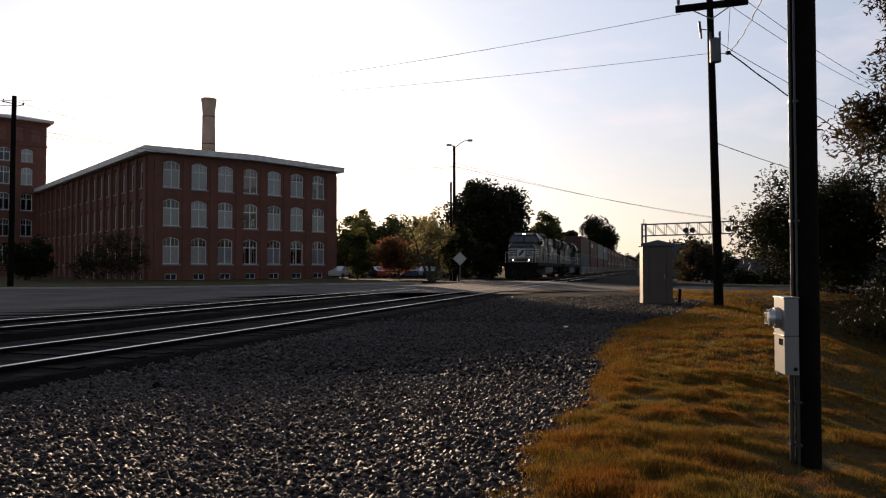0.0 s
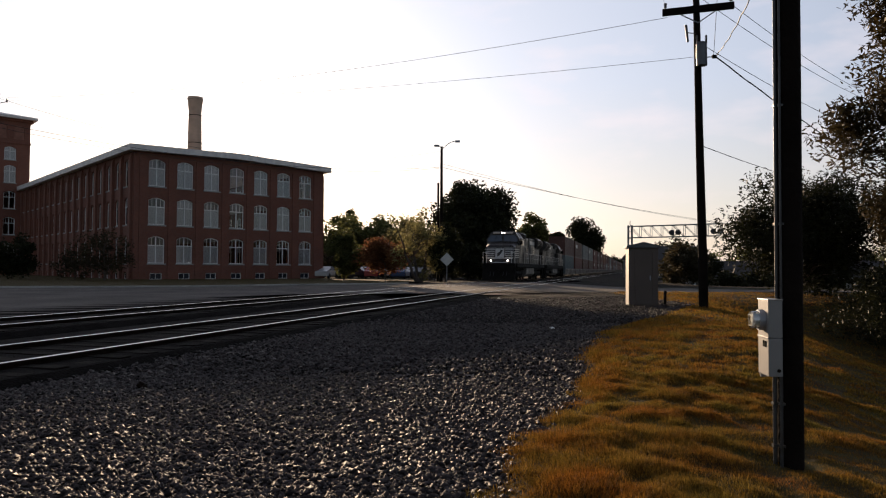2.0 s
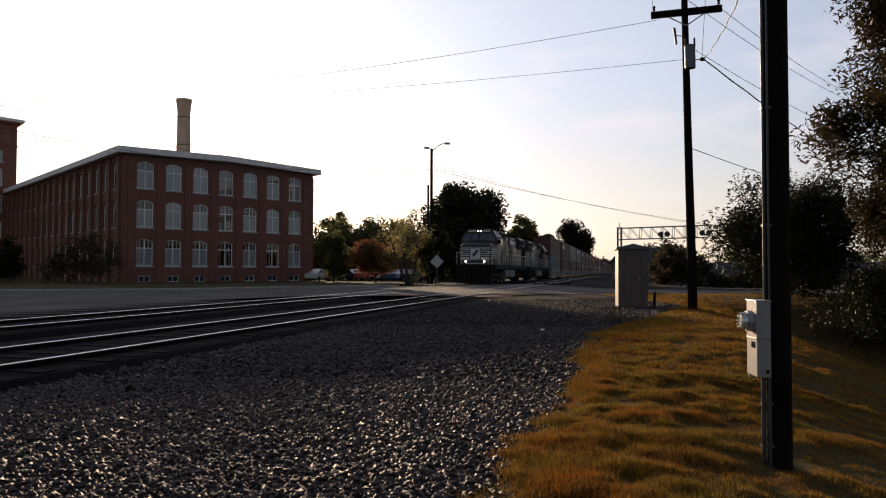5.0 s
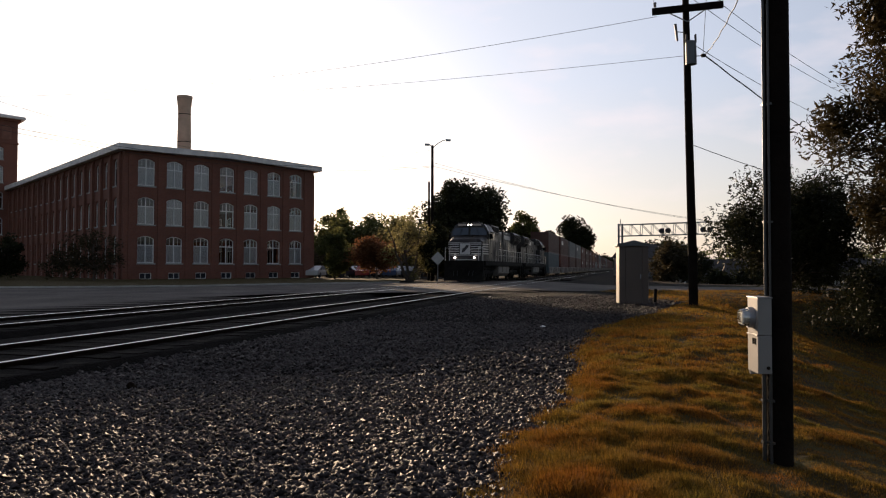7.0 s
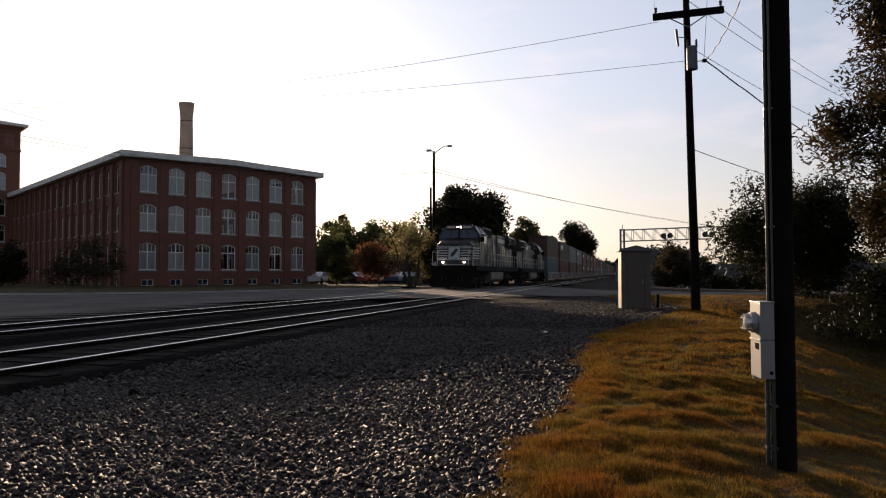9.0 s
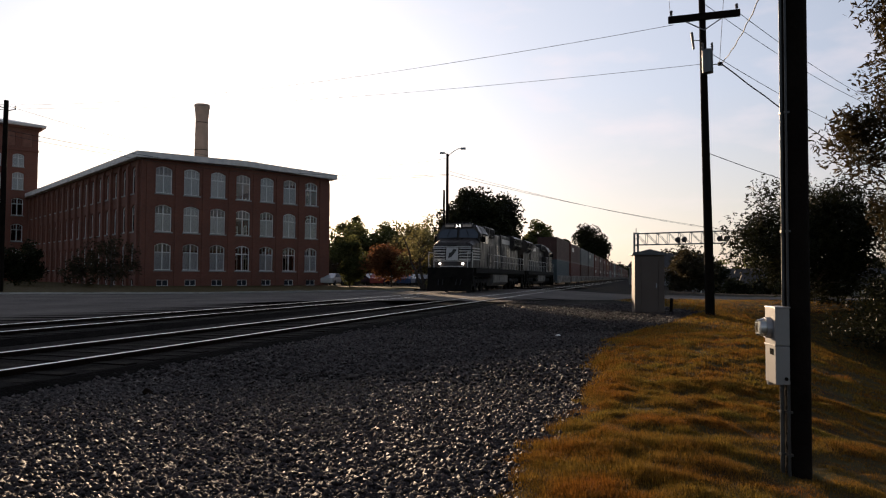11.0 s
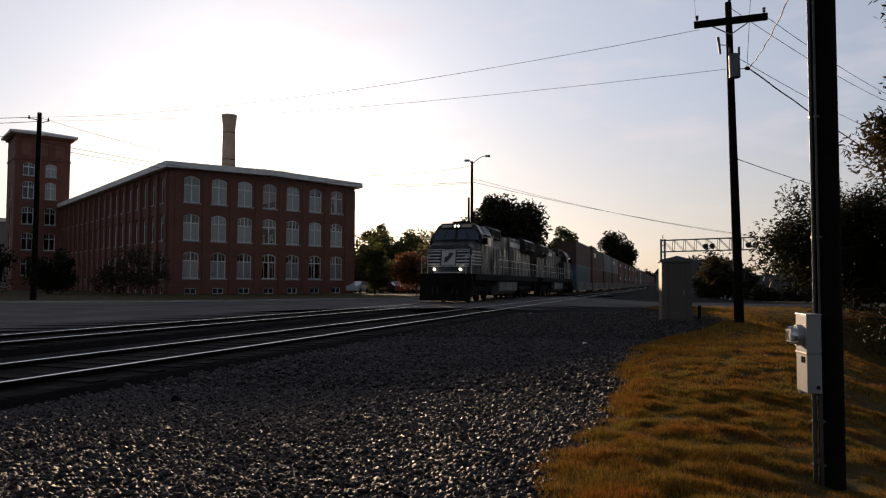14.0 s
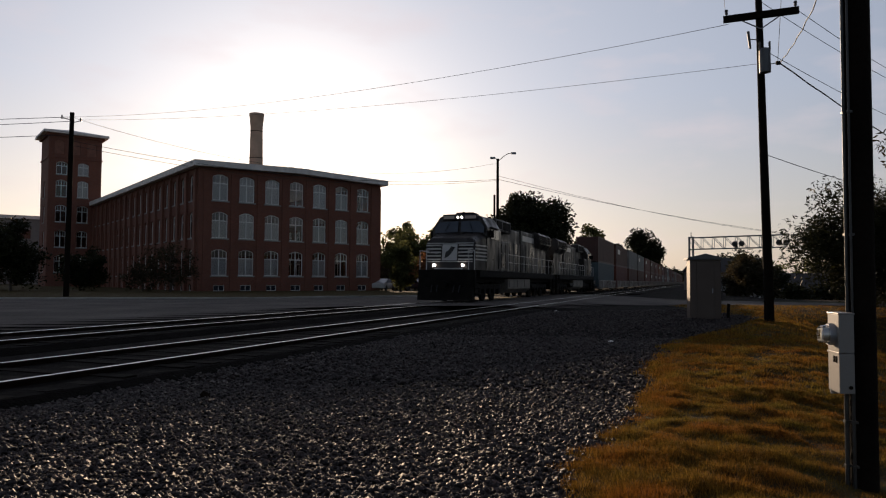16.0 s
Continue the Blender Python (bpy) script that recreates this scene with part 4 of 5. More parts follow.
bm = bmesh.new()
plan_quad(bm, 0.75, WALL_TOP - 0.22, WALL_TOP + 0.38, 0.3)
part("cornice", bm, M["cornice"], mill, "pale painted overhanging cornice")
bm = bmesh.new()
plan_quad(bm, 0.6, WALL_TOP + 0.384, WALL_TOP + 0.41, 0.3)
part("roof", bm, M["roofing"], mill, "low-pitched grey roof")
for z in (0.9, 5.0, 8.9):
    bm = bmesh.new()
    plan_quad(bm, -0.46, z, z + 0.25)
    part("floor_slab", bm, M["dark_room"], mill)

# stair tower at the far end of the long wall
tower = new("stair_tower")
tagged(tower, "tall square red brick stair tower with an overhanging roof", "tower")
TOW = 7.7
TB = CORNER + E2 * (LONG_LEN + 0.3) - E1 * 6.7
TH = 23.7
TWX = (1.9, 5.0)
tz = [2.2, 6.1, 10.05, 14.0]
wm = wall_pose(TB, E1)
holes = [(x - 0.8, x + 0.8, z, z + 2.65) for x in TWX for z in tz] + [(x - 0.8, x + 0.8, 17.5, 19.5) for x in TWX] + [(x - 0.7, x + 0.7, 20.7, 22.8) for x in (1.5, 3.8, 6.2)]
bm = bmesh.new()
pierced_wall(bm, TOW, TH, holes)
part("wall", bm, M["brick"], tower, m=wm)
for x0, x1, z0, z1 in holes:
    if z0 > 20:
        boxes("infill_panel", [(x0, x1, 0.1, 0.3, z0, z1)], M["infill"], tower, "faded brick filling an old opening", m=wm)
    else:
        window(tower, wm, (x0 + x1) / 2, z0, x1 - x0, z1 - z0, 0.24, "full" if x0 > 3 and z0 > 11 else None)
wm = wall_pose(TB + E2 * TOW, -E2)
holes = [(3.0, 4.6, z, z + 2.65) for z in tz]
bm = bmesh.new()
pierced_wall(bm, TOW, TH, holes)
part("wall", bm, M["brick"], tower, m=wm)
for x0, x1, z0, z1 in holes:
    window(tower, wm, (x0 + x1) / 2, z0, x1 - x0, z1 - z0, 0.24, "half")
for o, d in ((TB + E1 * TOW, E2), (TB + E1 * TOW + E2 * TOW, -E1)):
    bm = bmesh.new()
    pierced_wall(bm, TOW, TH, [])
    part("wall", bm, M["brick"], tower, m=wall_pose(o, d))
for z0, z1, o, nm, mt in ((TH, TH + 0.35, 0.9, "eave_roof", "cornice"), (19.9, 20.15, 0.12, "string_course", "brick"), (TH - 0.35, TH - 0.003, 0.35, "corbel", "brick")):
    bm = bmesh.new()
    cs = [TB - E1 * o - E2 * o, TB + E1 * (TOW + o) - E2 * o, TB + E1 * (TOW + o) + E2 * (TOW + o), TB - E1 * o + E2 * (TOW + o)]
    lo = [bm.verts.new((p.x, p.y, z0)) for p in cs]
    hi = [bm.verts.new((p.x, p.y, z1)) for p in cs]
    top = bm.verts.new(((cs[0] + cs[2]) / 2).to_tuple()[:2] + (z1 + (1.1 if nm == "eave_roof" else 0.0),))
    bm.faces.new(lo[::-1])
    for k in range(4):
        bm.faces.new((lo[k], lo[(k + 1) % 4], hi[(k + 1) % 4], hi[k]))
        bm.faces.new((hi[k], hi[(k + 1) % 4], top))
    part(nm, bm, M[mt], tower)
for z in (1.7, 5.6, 9.6, 13.5, 17.1, 20.2):
    bm = bmesh.new()
    cs = [TB + E1 * 0.5 + E2 * 0.5, TB + E1 * (TOW - 0.5) + E2 * 0.5, TB + E1 * (TOW - 0.5) + E2 * (TOW - 0.5), TB + E1 * 0.5 + E2 * (TOW - 0.5)]
    bm.faces.new([bm.verts.new((p.x, p.y, z)) for p in cs])
    part("floor_slab", bm, M["dark_room"], tower)

# chimney
chim = new("mill_chimney")
chim.location = (-42.75, 133.4, -0.4)
tagged(chim, "tall round tapered brick mill chimney with flared top", "chimney")
bm = bmesh.new()
prof = [(1.6, 0), (1.52, 6), (1.12, 29.2), (1.12, 29.8), (1.18, 30.4), (1.3, 31.7), (1.36, 31.9), (1.36, 32.4), (1.12, 32.4), (1.04, 31)]
rings = []
for r, z in prof:
    rings.append([bm.verts.new((r * math.cos(a), r * math.sin(a), z)) for a in np.linspace(0, 2 * math.pi, 32, endpoint=False)])
for a, b in zip(rings, rings[1:]):
    for k in range(32):
        bm.faces.new((a[k], a[(k + 1) % 32], b[(k + 1) % 32], b[k]))
part("shaft", bm, M["glare_pale"], chim, "weathered brick shaft, coloured pale for the glare near the sun", True)
for z in (8, 16, 24, 29.0):
    bm = bmesh.new()
    r = 1.52 - (z - 6) * 0.4 / 23.2 + 0.02
    tube(bm, (0, 0, z), (0, 0, z + 0.12), r, r, 32)
    part("iron_band", bm, M["rust"], chim)

# far pale building behind the tower
fb = new("far_building")
fb.matrix_basis = pose(-96, 150, 0, 0, 0, 38)
tagged(fb, "distant pale flat-roofed building with a row of windows", "building")
boxes("wall", [(-22, 22, -6, 6, -0.5, 13.2)], M["siding"], fb)
boxes("roof", [(-22.4, 22.4, -6.4, 6.4, 13.2, 13.9)], M["cornice"], fb)
for i in range(12):
    boxes("window", [(-19.4 + i * 3.4, -17.9 + i * 3.4, -6.06, -5.9, 9.2, 11.0)], M["glass_dark"], fb)

# ---- poles and wires

def wire(name, a, b, sag, r, parent=None, twist=0.0, n=24):
    a, b = Vector(a), Vector(b)
    cu = bpy.data.curves.new(name, "CURVE")
    cu.dimensions, cu.bevel_depth, cu.bevel_resolution = "3D", r, 1
    sp = cu.splines.new("POLY")
    sp.points.add(n)
    for i in range(n + 1):
        u = i / n
        p = a.lerp(b, u) - Vector((0, 0, sag * 4 * u * (1 - u)))
        if twist:
            p += Vector((math.sin(u * 70), math.cos(u * 70), 0)) * twist
        sp.points[i].co = (*p, 1)
    cu.materials.append(M["wire"])
    ob = new(name, cu)
    if parent:
        ob.parent = parent
    return ob


def pole_shaft(bm, h, r0, r1, seg=20):
    z = np.linspace(-0.3, h, 8)
    rings = []
    for zz in z:
        r = r0 + (r1 - r0) * max(zz, 0) / h
        rings.append([bm.verts.new((r * math.cos(a) * (1 + 0.02 * math.sin(3 * a + zz)), r * math.sin(a), zz)) for a in np.linspace(0, 2 * math.pi, seg, endpoint=False)])
    for a, b in zip(rings, rings[1:]):
        for k in range(seg):
            bm.faces.new((a[k], a[(k + 1) % seg], b[(k + 1) % seg], b[k]))
    bm.faces.new(rings[-1])


meter_pole = new("utility_pole")
meter_pole.matrix_basis = pose(2.43, 4.93, 0.0, 0, -0.1, 0)
tagged(meter_pole, "dark creosoted wooden utility pole with a grey electric meter box", "utility pole", "utility poles")
bm = bmesh.new()
pole_shaft(bm, 9.5, 0.088, 0.079, 24)
part("shaft", bm, M["pole"], meter_pole, smooth=True)
bm = bmesh.new()
bx(bm, -0.195, -0.105, -0.17, 0.04, 0.6, 0.85, 0.006)
bx(bm, -0.195, -0.105, -0.17, 0.04, 0.852, 1.1, 0.006)
mb = part("meter_box", bm, M["box"], meter_pole, "grey steel meter box in two sections", m=pose(0, -0.012, 0, 0, 0, -7))
boxes("lid", [(-0.2, -0.1, -0.175, 0.045, 1.096, 1.106)], M["box"], mb, bevel=0.004)
boxes("seam", [(-0.2, -0.193, -0.172, 0.042, 0.845, 0.857)], M["box"], mb, bevel=0.002)
bm = bmesh.new()
tube(bm, (-0.195, -0.065, 0.965), (-0.23, -0.065, 0.965), 0.07, 0.068, 28)
part("meter_ring", bm, M["steel"], mb, "steel meter ring")
bm = bmesh.new()
tube(bm, (-0.23, -0.065, 0.965), (-0.278, -0.065, 0.965), 0.06, 0.055, 28)
part("meter_glass", bm, M["lens"], mb, "clear glass meter cover")
bm = bmesh.new()
tube(bm, (-0.229, -0.065, 0.965), (-0.26, -0.065, 0.965), 0.042, 0.042, 20)
part("meter_dial", bm, M["white"], mb)
for y in (-0.13, -0.09):
    boxes("latch", [(-0.2, -0.193, y, y + 0.02, 0.79, 0.83)], M["rust"], mb)
bm = bmesh.new()
tube(bm, (-0.13, -0.168, 0.64), (-0.13, -0.176, 0.64), 0.012, 0.012, 10)
part("knockout_plug", bm, M["rust"], mb)
bm = bmesh.new()
tube(bm, (-0.17, 0.0, 0.58), (-0.17, 0.0, 0.61), 0.025, 0.03, 10)
part("hub_fitting", bm, M["steel"], mb)
for x, y, r, za, zb in ((-0.094, -0.02, 0.011, 1.1, 9.0), (-0.08, -0.055, 0.008, 1.1, 9.0), (-0.115, -0.03, 0.014, -0.3, 0.61), (-0.09, -0.07, 0.011, -0.3, 0.61)):
    bm = bmesh.new()
    tube(bm, (x, y, za), (x, y, zb), r, r, 12)
    for z in (0.12, 0.4, 1.6, 2.4, 3.2):
        if za < z < zb:
            bx(bm, x - r - 0.003, x + r + 0.012, y - r - 0.002, y + r + 0.002, z, z + 0.015)
    part("conduit", bm, M["conduit"], meter_pole, "grey steel conduit strapped to the pole")

P2 = Vector((8.81, 23.5, 0.11))
big_pole = new("utility_pole")
big_pole.matrix_basis = pose(P2.x, P2.y, float(ground_z(P2.x, P2.y)) + P2.z, 0, -1.2, 0)
tagged(big_pole, "dark wooden power pole with a crossarm and a grey transformer", "utility pole", "utility poles")
bm = bmesh.new()
pole_shaft(bm, 10.25, 0.15, 0.1, 20)
part("shaft", bm, M["pole"], big_pole, smooth=True)
ARM = Vector((0.955, -0.296, 0))
arm_m = Matrix.Translation((0, -0.13, 9.62)) @ Matrix.Rotation(math.atan2(ARM.y, ARM.x), 4, "Z")
arm = boxes("crossarm", [(-1.1, 1.1, -0.07, 0.07, -0.12, 0.09)], M["pole"], big_pole, "wooden crossarm", 0.01, arm_m)
for x in (-1.0, 1.0):
    bm = bmesh.new()
    for z, r in ((0.09, 0.02), (0.14, 0.05), (0.19, 0.04), (0.23, 0.055)):
        tube(bm, (x, 0, z), (x, 0, z + 0.05), r, r * 0.85, 12)
    part("insulator", bm, M["ceramic"], arm)
bm = bmesh.new()
tube(bm, (0, 0.1, 0.66), (0, 0.1, 0.9), 0.05, 0.04, 10)
part("insulator", bm, M["ceramic"], arm)
for x in (-0.62, 0.62):
    bm = bmesh.new()
    tube(bm, (x, 0.03, -0.07), (0, 0.03, -0.45), 0.02, 0.02, 8)
    part("brace", bm, M["steel"], arm)
bm = bmesh.new()
tube(bm, (-0.38, 0.0, -0.5), (-0.33, 0.0, -1.05), 0.045, 0.035, 10)
tube(bm, (-0.35, 0.0, -0.75), (0, 0.05, -0.8), 0.015, 0.015, 6)
part("fuse_cutout", bm, M["ceramic"], arm)
bm = bmesh.new()
tube(bm, (0.02, -0.3, 7.72), (0.02, -0.3, 8.42), 0.17, 0.17, 24)
tube(bm, (0.02, -0.3, 8.42), (0.02, -0.3, 8.48), 0.18, 0.12, 24)
tf = part("transformer", bm, M["hut_grey"], big_pole, "grey pole-mounted transformer can")
for x in (-0.13, 0.15):
    bm = bmesh.new()
    for k in range(4):
        tube(bm, (x + 0.02, -0.3, 8.42 + k * 0.07), (x * 1.15 + 0.02, -0.3, 8.49 + k * 0.07), 0.04, 0.025, 10)
    part("bushing", bm, M["ceramic"], tf)
bm = bmesh.new()
tube(bm, (0.1, -0.05, 8.05), (0.5, -0.15, 8.05), 0.015, 0.015, 6)
bx(bm, 0.42, 0.55, -0.2, -0.1, 8.0, 8.1)
part("service_rack", bm, M["grime"], big_pole)

LEFT = Vector((-27.9, 47.4, 0))
left_pole = new("utility_pole")
left_pole.matrix_basis = pose(LEFT.x, LEFT.y, float(ground_z(LEFT.x, LEFT.y)), 0, 0.4, 0)
tagged(left_pole, "tall dark wooden utility pole at the edge of the mill lawn", "utility pole", "utility poles")
bm = bmesh.new()
pole_shaft(bm, 12.4, 0.19, 0.14, 16)
part("shaft", bm, M["pole"], left_pole, smooth=True)
bm = bmesh.new()
for x, z in ((-0.7, 11.9), (0.6, 11.7)):
    tube(bm, (0, 0, z), (x, 0, z + 0.15), 0.03, 0.03, 6)
    tube(bm, (x, 0, z + 0.1), (x, 0, z + 0.35), 0.06, 0.04, 8)
part("insulator", bm, M["ceramic"], left_pole)

# street lamp with twin arms beyond the crossing
LAMP = Vector((1.1, 72, 0))
lamp = new("street_lamp")
lamp.matrix_basis = pose(LAMP.x, LAMP.y, float(ground_z(LAMP.x, LAMP.y)), 0, 0, 0)
tagged(lamp, "dark street lamp pole with two lamp heads on bent arms", "street lamp")
bm = bmesh.new()
pole_shaft(bm, 13.3, 0.18, 0.12, 14)
part("pole", bm, M["pole"], lamp, smooth=True)
for sx, rise in ((1, 0.85), (-1, 0.4)):
    bm = bmesh.new()
    pts = [(0, 0, 13.0)] + [(sx * u * (1.35 if sx > 0 else 0.3), 0, 13.0 + rise * math.sin(u * math.pi / 2)) for u in (0.25, 0.5, 0.75, 1.0)]
    for a, b in zip(pts, pts[1:]):
        tube(bm, a, b, 0.035, 0.035, 8)
    part("lamp_arm", bm, M["pole"], lamp)
    bm = bmesh.new()
    x0 = pts[-1][0]
    bx(bm, min(x0 - 0.05 * sx, x0 + 0.45 * sx), max(x0 - 0.05 * sx, x0 + 0.45 * sx), -0.12, 0.12, pts[-1][2] - 0.12, pts[-1][2] + 0.08, 0.04)
    part("lamp_head", bm, M["steel"], lamp)
short = new("utility_pole")
short.matrix_basis = pose(0.8, 73.5, float(ground_z(0.8, 73.5)), 0, 0, 0)
tagged(short, "short plain dark wooden pole beside the street lamp", "utility pole", "utility poles")
bm = bmesh.new()
pole_shaft(bm, 9.9, 0.14, 0.1, 14)
part("shaft", bm, M["pole"], short, smooth=True)

TOPL = LEFT + Vector((0, 0, 12.1))
arm_l = P2 + Vector((-0.2, 0, 9.75)) - ARM * 1.0
arm_r = P2 + Vector((-0.2, 0, 9.75)) + ARM * 1.0
LT = LAMP + Vector((0, 0, 11.2))
RIGHT = Vector((30.5, 45.5, 0))
WIRES = [(TOPL, arm_l + Vector((0.1, 0, -0.3)), 0.7, 0.008, 0), (TOPL + Vector((0.6, 0, -0.2)), P2 + Vector((-0.2, -0.1, 8.05)), 0.5, 0.007, 0),
         (TOPL, LT + Vector((0, 0, 1.6)), 2.2, 0.012, 0), (TOPL - Vector((0, 0, 1.6)), LT, 1.2, 0.016, 0), (TOPL - Vector((0, 0, 1.9)), LT - Vector((0, 0, 0.1)), 1.3, 0.014, 0),
         (LT, Vector((52, 100, 6.5)), 0.9, 0.02, 0), (LT + Vector((0, 0, 0.35)), Vector((52, 100, 6.55)), 1.2, 0.016, 0), (TOPL, TOPL + Vector((-60, -8, 0.2)), 1.0, 0.02, 0), (TOPL - Vector((0, 0, 0.3)), TOPL + Vector((-60, -6, -0.4)), 1.0, 0.02, 0), (TOPL - Vector((0, 0, 1.2)), TOPL + Vector((-60, -7, -1.0)), 1.0, 0.02, 0),
         (arm_r, RIGHT + Vector((0.4, 0, 11.2)), 0.6, 0.01, 0), (P2 + Vector((-0.2, 0, 10.1)), RIGHT + Vector((0, 0, 11.0)), 0.6, 0.01, 0), (P2 + Vector((-0.2, 0, 8.6)), RIGHT + Vector((0, 0, 9.0)), 0.5, 0.01, 0),
         (P2 + Vector((0.35, -0.15, 8.05)), RIGHT + Vector((0, 0, 6.6)), 0.4, 0.022, 0.01),
         (P2 + Vector((0.35, -0.15, 8.05)), Vector((3.75, 4.93, 7.4)), 0.7, 0.014, 0.012),
         (arm_l + Vector((0, 0, 0.1)), Vector((0.8, 4.0, 11.5)), 0.3, 0.006, 0), (P2 + Vector((0.3, -0.15, 8.1)), arm_r + Vector((-0.3, 0, 1.5)), 0.0, 0.008, 0),
         (P2 + Vector((-0.1, 0, 5.2)), Vector((30, 47, 6.0)), 0.35, 0.012, 0)]
for a, b, sag, r, tw in WIRES:
    w = wire("overhead_wire", a, b, sag, r, None, tw, 120 if tw else 28)
    tagged(w, "thin dark overhead wire strung between the poles", "wire", "overhead wires")

right_pole = new("utility_pole")
right_pole.matrix_basis = pose(RIGHT.x, RIGHT.y, float(ground_z(RIGHT.x, RIGHT.y)) - 0.1, 0, 0, 0)
tagged(right_pole, "dark wooden power pole half hidden by the tree", "utility pole", "utility poles")
bm = bmesh.new()
pole_shaft(bm, 11.6, 0.16, 0.11, 14)
part("shaft", bm, M["pole"], right_pole, smooth=True)
boxes("crossarm", [(-1.6, 1.2, -0.1, 0.05, 9.4, 9.55)], M["pole"], right_pole, bevel=0.02)

# ---- signal hut, marker post, signal bridge, sign
HUT = Vector((7.58, 25.9, 0))
hz = float(ground_z(HUT.x, HUT.y))
hut = new("signal_hut")
hut.matrix_basis = pose(HUT.x - 0.08, HUT.y, hz - 0.1, 0, 0, -9)
tagged(hut, "pale grey metal railway signal cabinet on a concrete base", "signal cabinet")
# the slab borrows the track bed's near-black
boxes("base_slab", [(-0.95, 0.66, -0.75, 0.7, -0.15, 0.07)], M["bed_shade"], hut, "dark stained concrete slab", 0.015)
boxes("cabinet_body", [(-0.5, 0.5, -0.5, 0.5, 0.07, 2.14)], M["hut"], hut, "", 0.012)
for x0, x1 in ((-0.48, -0.3), (-0.285, 0.285), (0.3, 0.48)):
    boxes("front_panel", [(x0, x1, -0.522, -0.502, 0.16, 2.07)], M["hut"], hut, "", 0.006)
boxes("door_handle", [(0.21, 0.24, -0.56, -0.522, 1.0, 1.16)], M["steel"], hut)
bm = bmesh.new()
prism(bm, [(-0.58, 2.14), (0.58, 2.14), (0.58, 2.19), (0, 2.34), (-0.58, 2.19)], -0.6, 0.6)
part("roof", bm, M["hutroof"], hut, "shallow pitched metal roof")

post = new("marker_post")
post.matrix_basis = pose(8.35, 26.0, float(ground_z(8.35, 26.0)), 0, 3, 0)
tagged(post, "short dark marker post beside the signal cabinet", "post")
bm = bmesh.new()
tube(bm, (0, 0, -0.1), (0, 0, 0.5), 0.055, 0.055, 14)
tube(bm, (0, 0, 0.5), (0, 0, 0.53), 0.06, 0.05, 14)
part("post_shaft", bm, M["grime"], post)

G = Vector((17.8, 65, 0))
gant = new("signal_bridge")
gant.matrix_basis = pose(G.x, G.y, float(ground_z(G.x, G.y)) - 0.02, 0, 0, -39)
tagged(gant, "steel cantilever crossing signal with a truss arm and round lights", "crossing signal")
bm = bmesh.new()
for x in (-0.17, 0.17):
    tube(bm, (x, 0, -0.2), (x, 0, 5.25), 0.09, 0.09, 12)
for z in np.arange(0.5, 5.2, 0.6):
    tube(bm, (-0.17, 0, z), (0.17, 0, z), 0.035, 0.035, 6)
tube(bm, (0, 0, 5.2), (0, 0, 5.65), 0.04, 0.03, 8)
part("mast", bm, M["steel_dark"], gant)
A_LEN = 7.8
for y in (-0.22, 0.22):
    for z in (4.15, 5.15):
        bm = bmesh.new()
        tube(bm, (0, y, z), (A_LEN, y, z), 0.045, 0.045, 8)
        part("truss_chord", bm, M["steel_dark"], gant)
    n = 8
    for i in range(n):
        x0, x1 = i * A_LEN / n, (i + 1) * A_LEN / n
        bm = bmesh.new()
        tube(bm, (x0, y, 5.15), (x1, y, 4.15), 0.022, 0.022, 6)
        tube(bm, (x1, y, 4.15), (x1, y, 5.15), 0.022, 0.022, 6)
        part("truss_brace", bm, M["steel_dark"], gant)
for x in (3.95, 4.5, 7.45, 8.0):
    bm = bmesh.new()
    tube(bm, (x, -0.45, 4.5), (x, -0.42, 4.5), 0.23, 0.23, 24)
    tube(bm, (x, -0.7, 4.5), (x, -0.42, 4.5), 0.17, 0.15, 16)
    tube(bm, (x, -0.4, 4.5), (x, 0, 4.75), 0.03, 0.03, 6)
    part("signal_light", bm, M["signred"], gant, "round black-backed warning light")

sg = new("warning_sign")
sg.matrix_basis = pose(1.5, 64.8, float(ground_z(1.5, 64.8)), 0, 0, -10)
tagged(sg, "diamond road sign seen from behind on a thin post", "road sign")
bm = bmesh.new()
tube(bm, (0, 0, -0.1), (0, 0, 2.7), 0.035, 0.035, 8)
part("sign_post", bm, M["steel"], sg)
bm = bmesh.new()
prism(bm, [(0, 1.5), (0.6, 2.1), (0, 2.7), (-0.6, 2.1)], -0.05, -0.036)
part("sign_plate", bm, M["sign"], sg)

# ---- houses beyond the right-hand road

def house(x, y, w, d, h, rz, wall, label, porch):
    r = new("house")
    r.matrix_basis = pose(x, y, float(ground_z(x, y)), 0, 0, rz)
    tagged(r, label, "house", "houses")
    boxes("wall", [(-w / 2, w / 2, -d / 2, d / 2, -0.3, h)], wall, r)
    bm = bmesh.new()
    prism(bm, [(-d / 2 - 0.4, h), (d / 2 + 0.4, h), (0, h + d * 0.28)], -w / 2 - 0.4, w / 2 + 0.4)
    bmesh.ops.rotate(bm, matrix=Matrix.Rotation(math.pi / 2, 3, "Z"), verts=bm.verts)
    part("roof", bm, M["shingle"], r)
    for i in range(4):
        xx = -w / 2 + (i + 0.5) * w / 4
        boxes("window", [(xx - 0.5, xx + 0.5, -d / 2 - 0.05, -d / 2 + 0.05, 0.9, 2.1)], M["glass_dark"], r)
    if porch:
        boxes("porch_roof", [(-w / 2, w / 2, -d / 2 - 2.2, -d / 2 - 0.003, h - 0.5, h - 0.3)], M["shingle"], r)
        for i in range(5):
            xx = -w / 2 + 0.15 + i * (w - 0.3) / 4
            boxes("porch_post", [(xx - 0.09, xx + 0.09, -d / 2 - 2.1, -d / 2 - 1.92, -0.3, h - 0.503)], M["white"], r)


